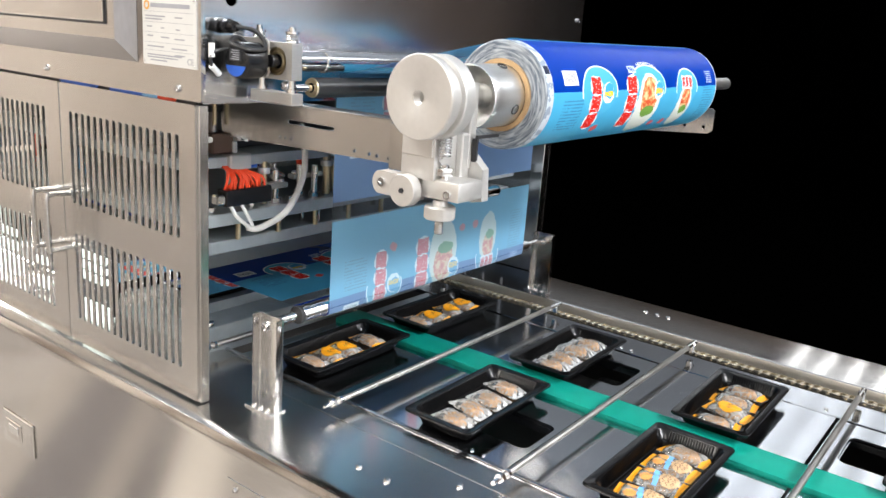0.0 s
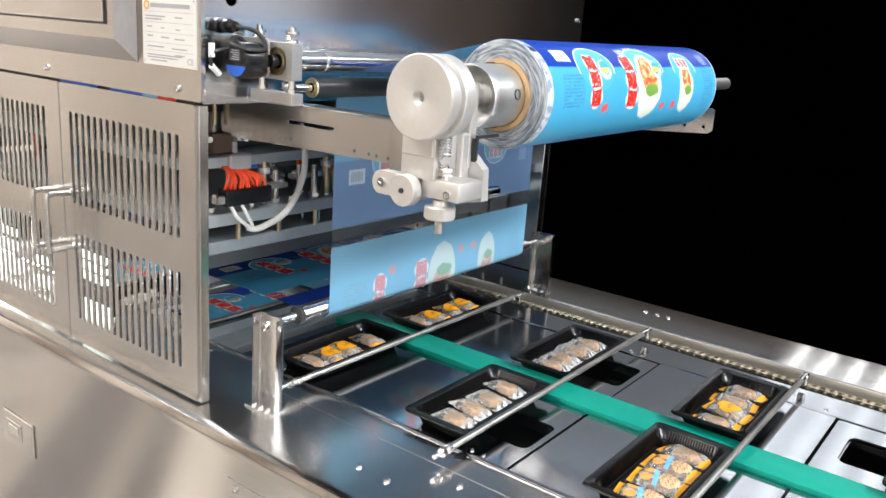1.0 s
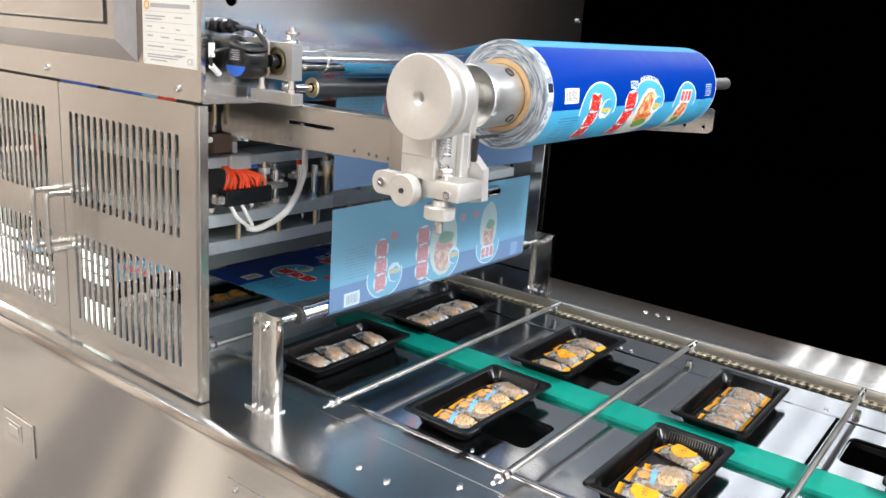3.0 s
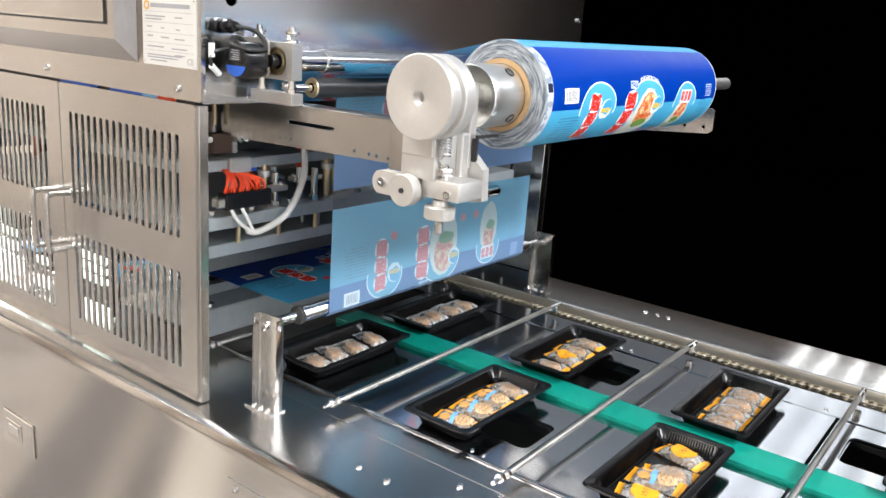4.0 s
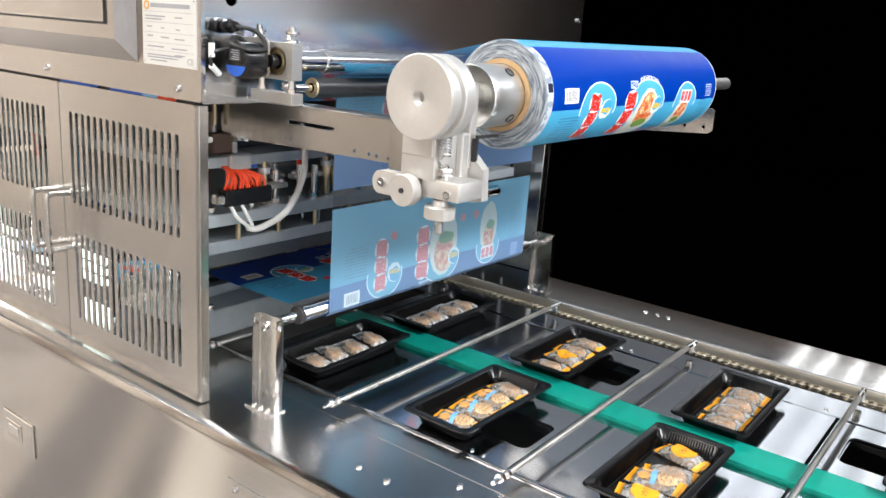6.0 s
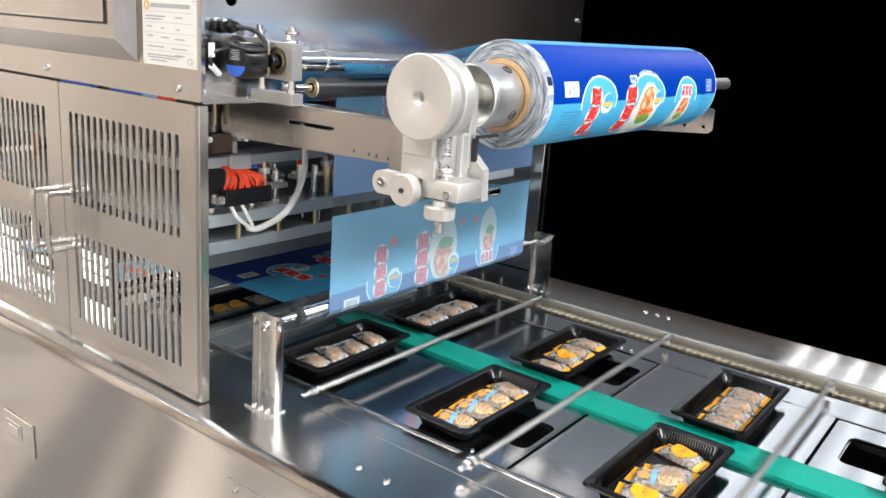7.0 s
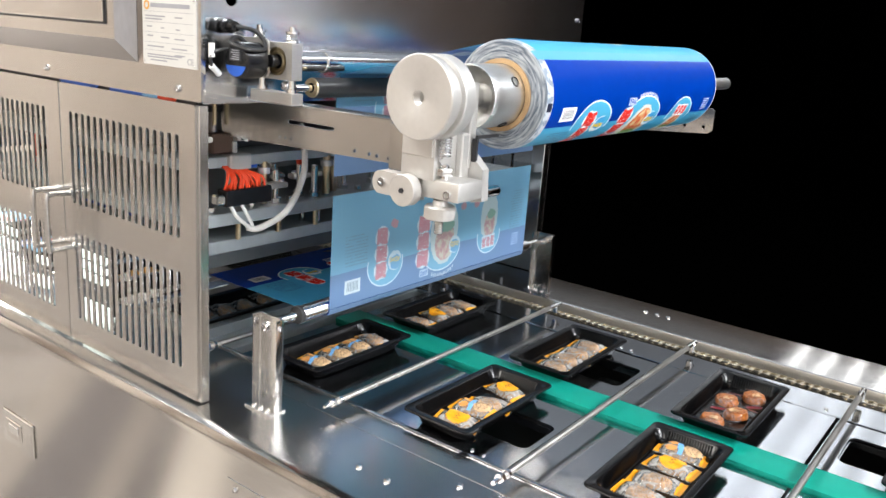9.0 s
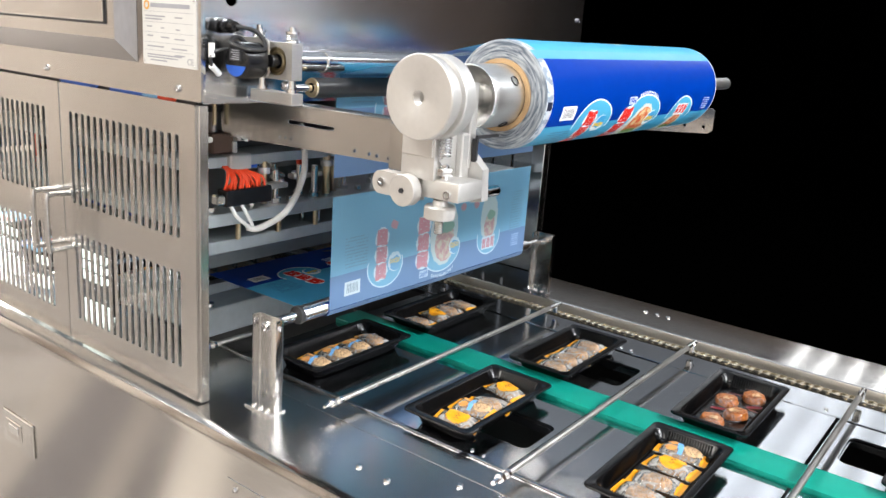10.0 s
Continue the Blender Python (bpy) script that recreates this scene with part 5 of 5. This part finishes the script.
def packet(kind, seed):
    hgt = 0.0118
    names = {"clear": ("wrapped_biscuit", "biscuit in a crinkled clear wrapper"), "printed": ("wrapped_biscuit", "biscuit in a clear wrapper with orange ends and blue print"),
             "sticker": ("wrapped_biscuit", "biscuit in a clear wrapper with a round orange sticker"), "ends": ("wrapped_biscuit", "biscuit in a clear wrapper with orange sealed ends"),
             "red": ("wrapped_biscuit", "dark brown biscuit in a dark red wrapper")}
    nm, lb = names[kind]
    t = thing(nm, (0, 0, 0), lb, "biscuit packet", "packets in the trays")
    round_one = kind == "red"
    part("biscuit", biscuit(seed, "cookie", hgt, 0.92 if round_one else 0.74, 0.55 if round_one else 0.56), M["dark_cookie" if round_one else "cookie"], t)
    part("wrapper", pillow(seed, hgt), M["wrap_red" if round_one else "wrap"], t)
    if kind in ("printed", "sticker", "ends"):
        part("sealed_end", patch(seed, hgt, lambda u, v: u > 0.76), M["orange_print"], t, "orange sealed end")
    if kind in ("sticker", "printed", "ends"):
        part("sealed_end", patch(seed, hgt, lambda u, v: u < -0.80), M["orange_print"], t, "orange sealed end")
    if kind == "printed":
        for cv in (-0.42, 0.42):
            part("picture_print", patch(seed, hgt, lambda u, v: ((u - 0.42) / 0.24) ** 2 + ((v - cv) / 0.34) ** 2 < 1, n=34, lift=0.0011), M["tan_print"], t, "printed biscuit picture")
        part("ribbon_print", patch(seed, hgt, lambda u, v: abs(u - 0.10 - 0.10 * v) < 0.10 and abs(v) < 0.86, n=34, lift=0.0012), M["blue_print"], t, "blue printed ribbon")
        part("biscuit_print", patch(seed, hgt, lambda u, v: ((u + 0.38) / 0.36) ** 2 + (v / 0.78) ** 2 < 1, n=34, lift=0.0011), M["cream_print"], t, "cream printed patch")
        part("script_print", patch(seed, hgt, lambda u, v: ((u + 0.38) / 0.33) ** 2 + (v / 0.7) ** 2 < 1 and min(abs(u + 0.38 - r_ - 0.055 * math.sin(24 * v + 3 * seed + 9 * r_) * math.sin(7 * v + seed)) for r_ in (-0.17, 0.0, 0.17)) < 0.017, n=80, lift=0.0015), M["brown_print"], t)
    if kind == "clear":
        for s in (-1, 1):
            part("sealed_end", patch(seed, hgt, lambda u, v: s * u > (0.62 if s > 0 else 0.80) + 0.08 * math.sin(9 * v + seed)), M["wrap_end"], t, "white crimped wrapper end")
    if kind == "ends" or kind == "clear":
        part("seed_print", patch(seed, hgt, lambda u, v: abs(u + 0.05) < 0.40 and abs(v) < 0.62 and noise.noise(Vector((u * 16, v * 11, seed + 3))) > 0.30, n=56, lift=0.0004), M["seed_print"], t)
    if kind == "sticker":
        part("sticker", patch(seed, hgt, lambda u, v: (u / 0.50) ** 2 + (v / 0.88) ** 2 < 1, n=34, lift=0.0012), M["orange_print"], t, "round orange sticker")
        part("sticker_print", patch(seed, hgt, lambda u, v: abs(u) < 0.13 and abs(v) < 0.48 and abs(u - 0.07 * math.sin(22 * v + seed)) < 0.03, n=80, lift=0.0016), M["brown_print"], t)
    if round_one:
        for s in (-1, 1):
            part("sealed_end", patch(seed, hgt, lambda u, v: s * u > 0.84 and v * s > -0.2), M["red_print"], t, "dark red sealed end")
        part("sticker", patch(seed, hgt, lambda u, v: abs(u - 0.2) < 0.16 and abs(v + 0.15) < 0.4 and noise.noise(Vector((u * 7, v * 5, seed))) > -0.15, n=40, lift=0.0012), M["cream_print"], t, "pale print")
    return t


stock = {kd: [packet(kd, 3.1 * i + 7 * len(kd)) for i in range(3)] for kd in ("clear", "printed", "sticker", "ends", "red")}
used = set()
LANE = {"near": 0.8740, "far": 1.1300}
ROW0 = 0.5595
# each tray's packets: kind, place along and across the tray, turn
FILL = {
    (3, "near"): (("ends", -0.060, 0.0, 4), ("ends", -0.020, 0.002, -5), ("ends", 0.022, -0.003, 3), ("ends", 0.064, 0.0, -4)),
    (3, "far"): (("clear", -0.060, 0.0, 6), ("clear", -0.019, 0.002, -3), ("clear", 0.022, -0.002, 5), ("clear", 0.063, 0.001, -6)),
    (2, "near"): (("clear", -0.061, 0.0, -5), ("clear", -0.020, -0.002, 4), ("clear", 0.022, 0.003, 7), ("clear", 0.064, 0.0, -2)),
    (2, "far"): (("clear", -0.060, 0.001, 5), ("clear", -0.019, -0.001, -6), ("clear", 0.022, 0.002, 3), ("clear", 0.064, 0.0, 8)),
    (1, "near"): (("ends", -0.064, 0.002, 5), ("sticker", -0.026, 0.0, -6), ("sticker", 0.010, 0.002, 8), ("ends", 0.064, 0.001, -8)),
    (1, "far"): (("ends", -0.064, 0.003, -4), ("sticker", -0.024, 0.0, 10), ("sticker", 0.029, 0.0, -8), ("sticker", 0.070, 0.004, 6)),
    (0, "near"): (("clear", -0.060, 0.0, -12), ("clear", -0.018, 0.001, -16), ("clear", 0.025, 0.0, -10), ("clear", 0.071, 0.002, -14)),
    (0, "far"): (("clear", -0.058, 0.002, 10), ("clear", -0.021, 0.002, -8), ("clear", 0.029, 0.004, 14), ("clear", 0.068, 0.0, 6)),
    (-1, "near"): (("printed", -0.062, -0.004, 7), ("printed", -0.017, -0.004, 3), ("printed", 0.029, -0.001, -3), ("ends", 0.070, -0.004, -9)),
    (-1, "far"): (("ends", -0.061, 0.002, 8), ("sticker", -0.014, -0.001, -10), ("ends", 0.027, 0.004, 6), ("ends", 0.068, 0.002, -7)),
    (-2, "near"): (("sticker", -0.060, -0.005, 12), ("printed", -0.016, -0.001, 4), ("ends", 0.010, -0.008, 16), ("sticker", 0.064, -0.002, -14)),
    (-2, "far"): (("ends", -0.058, -0.006, 4), ("ends", -0.020, -0.006, -5), ("ends", 0.019, -0.004, 7), ("ends", 0.060, -0.004, 0)),
    (-3, "near"): (("ends", -0.058, 0.0, -3), ("ends", -0.018, -0.002, 5), ("sticker", 0.031, -0.002, -5), ("printed", 0.071, 0.001, 6)),
    (-3, "far"): (("red", -0.057, 0.008, 104), ("red", -0.016, -0.012, 66), ("red", 0.024, 0.014, 100), ("red", 0.061, -0.014, 120)),
    (-4, "near"): (("clear", -0.060, 0.0, -6), ("clear", -0.019, 0.002, 5), ("clear", 0.023, -0.002, -4), ("clear", 0.064, 0.0, 9)),
    (-4, "far"): (("printed", -0.060, 0.0, 5), ("printed", -0.018, 0.002, -4), ("printed", 0.024, 0.0, 6), ("printed", 0.066, 0.001, -8)),
}
carried_things, sealed = [], []
rnd = random.Random(11)
for (k, lane), load in FILL.items():
    cx, cy = LANE[lane], ROW0 + k * PIT
    m = Matrix.Translation((cx, cy, TRAY_Z)) @ pose(0, 0, 0, 0, 0, rnd.uniform(-0.8, 0.8))
    if "tray" not in used:
        used.add("tray")
        ob = first_tray
    else:
        ob = copy_thing(first_tray, m)
    if k > 1:
        sealed.append(ob)
    carried_things.append((ob, m, k))
    for i, (kd, px, py, turn) in enumerate(load):
        src = stock[kd][(i + k) % 3]
        pm = m @ pose(px, py, 0.0028 + 0.0012 * (i % 2), rnd.uniform(-3, 3), rnd.uniform(-4, 7), turn + (180 if kd == "sticker" else 0))
        if src.name in used:
            ob = copy_thing(src, pm)
        else:
            used.add(src.name)
            ob = src
        carried_things.append((ob, pm, k))



def tray_lid(tray):
    """A printed film lid, sealed on a tray that has left the press."""
    hx, hy, n = 0.1050, 0.0522, 8
    vs, fs = [], []
    for i in range(n + 1):
        for j in range(n + 1):
            u, v = -1 + 2 * i / n, -1 + 2 * j / n
            vs.append((u * hx, v * hy, 0.0222 - 0.0012 * (1 - u * u) * (1 - v * v)))
    for i in range(n):
        for j in range(n):
            a = i * (n + 1) + j
            fs.append((a, a + n + 1, a + n + 2, a + 1))
    me = bpy.data.meshes.new("lid")
    me.from_pydata(vs, [], fs)
    uv = me.uv_layers.new(name="UVMap")
    for lp in me.loops:
        c = vs[lp.vertex_index]
        uv.data[lp.index].uv = (0.26 + c[0] / 0.518, 0.45 + c[1] / REPEAT)
    me.materials.append(MAT_PRINT_ROLL)
    lid = tagged(new("lid", me), "printed blue film lid")
    lid.parent = tray


for tray in sealed:
    tray_lid(tray)

# ---- moving film web ----
web = thing("film_web", (0, 0, 0), "blue printed sealing film hanging from the roll into the machine", "packaging film")
STRIP, CURTAIN, GR, LR = 0.010, 0.765, 0.0165, 0.0132
BEND_Z = 1.3240
WX0, WX1 = 0.779, 1.295


def film_path(s):
    """The point (y, z) and heading angle (0 is +y, -90 is down) at s metres from where the web leaves the roll."""
    top = AZ + RR + 0.0004
    if s < 0:
        a = s / 0.055
        return AY + 0.055 * math.sin(a), AZ + 0.055 * math.cos(a), -math.degrees(a)
    y1, z1 = CURTAIN - GR, BEND_Z + GR
    l1 = math.hypot(y1 - AY, z1 - top)
    if s < l1:
        f = s / l1
        return AY + (y1 - AY) * f, top + (z1 - top) * f, math.degrees(math.atan2(z1 - top, y1 - AY))
    s -= l1
    if s < GR * math.pi / 2:
        a = s / GR
        return y1 + GR * math.sin(a), BEND_Z + GR * math.cos(a), -math.degrees(a)
    s -= GR * math.pi / 2
    if s < BEND_Z - 1.012:
        return CURTAIN, BEND_Z - s, -90.0
    s -= BEND_Z - 1.012
    if s < LR * math.pi / 2:
        a = s / LR
        return CURTAIN + LR - LR * math.cos(a), 1.012 - LR * math.sin(a), -90 + math.degrees(a)
    s -= LR * math.pi / 2
    return CURTAIN + LR + s, 1.012 - LR, 0.0


L_TOP = math.hypot(CURTAIN - GR - AY, BEND_Z + GR - (AZ + RR + 0.0004)) + GR * math.pi / 2
SEAM0 = L_TOP + (BEND_Z - 1.1385)
strips = []
n0, n1 = -44, 120
for k in range(n0, n1):
    s0 = k * STRIP
    me = bpy.data.meshes.new("film_strip")
    h = STRIP / 2 + 0.00004
    vs = []
    for z in (0.00012, -0.00012):
        vs += [(WX0, -h, z), (WX1, -h, z), (WX1, h, z), (WX0, h, z)]
    me.from_pydata(vs, [], [(0, 1, 2, 3), (7, 6, 5, 4)])
    uv = me.uv_layers.new(name="UVMap")
    for lp in me.loops:
        c = vs[lp.vertex_index]
        uv.data[lp.index].uv = ((c[0] - WX0) / (WX1 - WX0), (s0 + c[1] - SEAM0) / REPEAT + 40.0)
    me.materials.append(MAT_PRINT_FRONT)
    me.materials.append(MAT_PRINT_BACK)
    me.polygons[1].material_index = 1
    ob = new("film_strip", me)
    ob.parent = web
    strips.append((ob, s0))

# ---- motion ----
PUSH = [(0.0, 0), (1.03, 0), (1.1, 0.0165), (1.2, 0.055), (1.3, 0.1065), (1.4, 0.1585), (1.5, 0.2095), (1.6, 0.2505), (1.7, 0.270), (1.8, 0.2755), (2.6, 0.2755), (7.32, 0.2755),
        (7.4, 0.302), (7.5, 0.341), (7.6, 0.394), (7.7, 0.4475), (7.8, 0.495), (7.9, 0.528), (8.0, 0.5465), (8.1, 0.551), (10.0, 0.551)]
LEAD = [(0.0, 0), (0.58, 0), (0.6, 0.001), (0.7, 0.0355), (0.8, 0.0685), (0.9, 0.084), (1.0, 0.086), (1.85, 0.086), (1.9, 0.0825), (2.0, 0.045), (2.1, 0.015), (2.2, 0.002), (2.25, 0),
        (6.82, 0), (6.9, 0.018), (7.0, 0.046), (7.1, 0.0705), (7.2, 0.0825), (7.3, 0.086), (8.1, 0.086), (8.2, 0.0765), (8.3, 0.038), (8.4, 0.0085), (8.5, 0), (10.0, 0)]
FILM = [(0.0, 0), (0.55, 0), (0.7, 0.0126), (0.9, 0.0294), (1.0, 0.037), (1.1, 0.052), (1.3, 0.0756), (1.5, 0.0974), (1.7, 0.120), (1.9, 0.1394), (2.0, 0.146), (2.1, 0.157), (2.3, 0.177), (2.5, 0.199),
        (2.65, 0.216), (2.7, 0.2167), (6.75, 0.2167), (7.0, 0.226), (7.3, 0.2612), (7.5, 0.2763), (8.0, 0.3326), (8.5, 0.3872), (9.0, 0.4317), (9.1, 0.4334), (10.0, 0.4334)]
DROP = [(0.0, 0), (3.85, 0), (4.0, 0.0045), (4.1, 0.0078), (4.2, 0.0115), (4.3, 0.0150), (4.4, 0.0187), (4.5, 0.0215), (4.7, 0.022), (5.1, 0.0212), (5.2, 0.0200), (5.3, 0.0175), (5.4, 0.0135), (5.5, 0.0092), (5.6, 0.0040), (5.7, 0.0005), (5.8, 0), (10.0, 0)]


# how far each row of trays is lifted to the press, and the table with it
LIFTS = {2: [(0.0, 0.044), (0.25, 0.028), (0.5, 0.0), (10.0, 0.0)],
         1: [(0.0, 0.0), (2.75, 0.0), (2.95, 0.012), (3.4, 0.066), (3.6, 0.075), (5.9, 0.075), (6.1, 0.064), (6.55, 0.010), (6.75, 0.0), (10.0, 0.0)],
         0: [(0.0, 0.0), (9.04, 0.0), (9.24, 0.012), (9.69, 0.066), (9.89, 0.075), (10.0, 0.075)]}


def at(table, t):
    return float(np.interp(t, [r[0] for r in table], [r[1] for r in table]))


TIMES = sorted({0.0, 0.5, 0.58, 2.7, 2.8, 3.7, 5.9, 6.7, 9.2, 10.0, *[round(0.6 + 0.1 * k, 2) for k in range(21)], *[round(6.8 + 0.1 * k, 2) for k in range(24)]})
FILM_TIMES = TIMES
PUSH_TIMES = [t for t in TIMES if t < 2.75 or 6.6 < t < 8.75 or t == 10.0]


def motions():
    scale = PIT / 0.2755
    lift_times = sorted({r[0] for table in LIFTS.values() for r in table})
    for ob, m, row in carried_things:
        table = LIFTS.get(row, [(0.0, 0.0)])
        times = sorted({*PUSH_TIMES, *[r[0] for r in table]})
        walk(ob, [(t, Matrix.Translation((0, at(PUSH, t) * scale, at(table, t))) @ m) for t in times])
    m_die = die.matrix_basis.copy()
    walk(die, [(t, Matrix.Translation((0, 0, sum(at(table, t) for table in LIFTS.values()))) @ m_die) for t in lift_times])
    for ob, m in bars:
        walk(ob, [(t, Matrix.Translation((0, (at(PUSH, t) + at(LEAD, t)) * scale, 0)) @ m) for t in PUSH_TIMES])
    for ob in (chain, near_chain):
        m = ob.matrix_basis.copy()
        walk(ob, [(t, Matrix.Translation((0, (at(PUSH, t) + at(LEAD, t)) * scale, 0)) @ m) for t in PUSH_TIMES])
    walk(roll, [(t, pose(0.785, AY, AZ) @ pose(0, 0, 0, 0, -0.6, 0) @ pose(0, 0, 0, -743.0 * at(FILM, t))) for t in FILM_TIMES])
    for ob, s0 in strips:
        rows = []
        for t in FILM_TIMES:
            y, z, turn = film_path(s0 + at(FILM, t))
            rows.append((t, pose(0, y, z, turn)))
        walk(ob, rows)
    m = press.matrix_basis.copy()
    walk(press, [(t, Matrix.Translation((0, 0, -at(DROP, t))) @ m) for t in sorted({r[0] for r in DROP})])


motions()
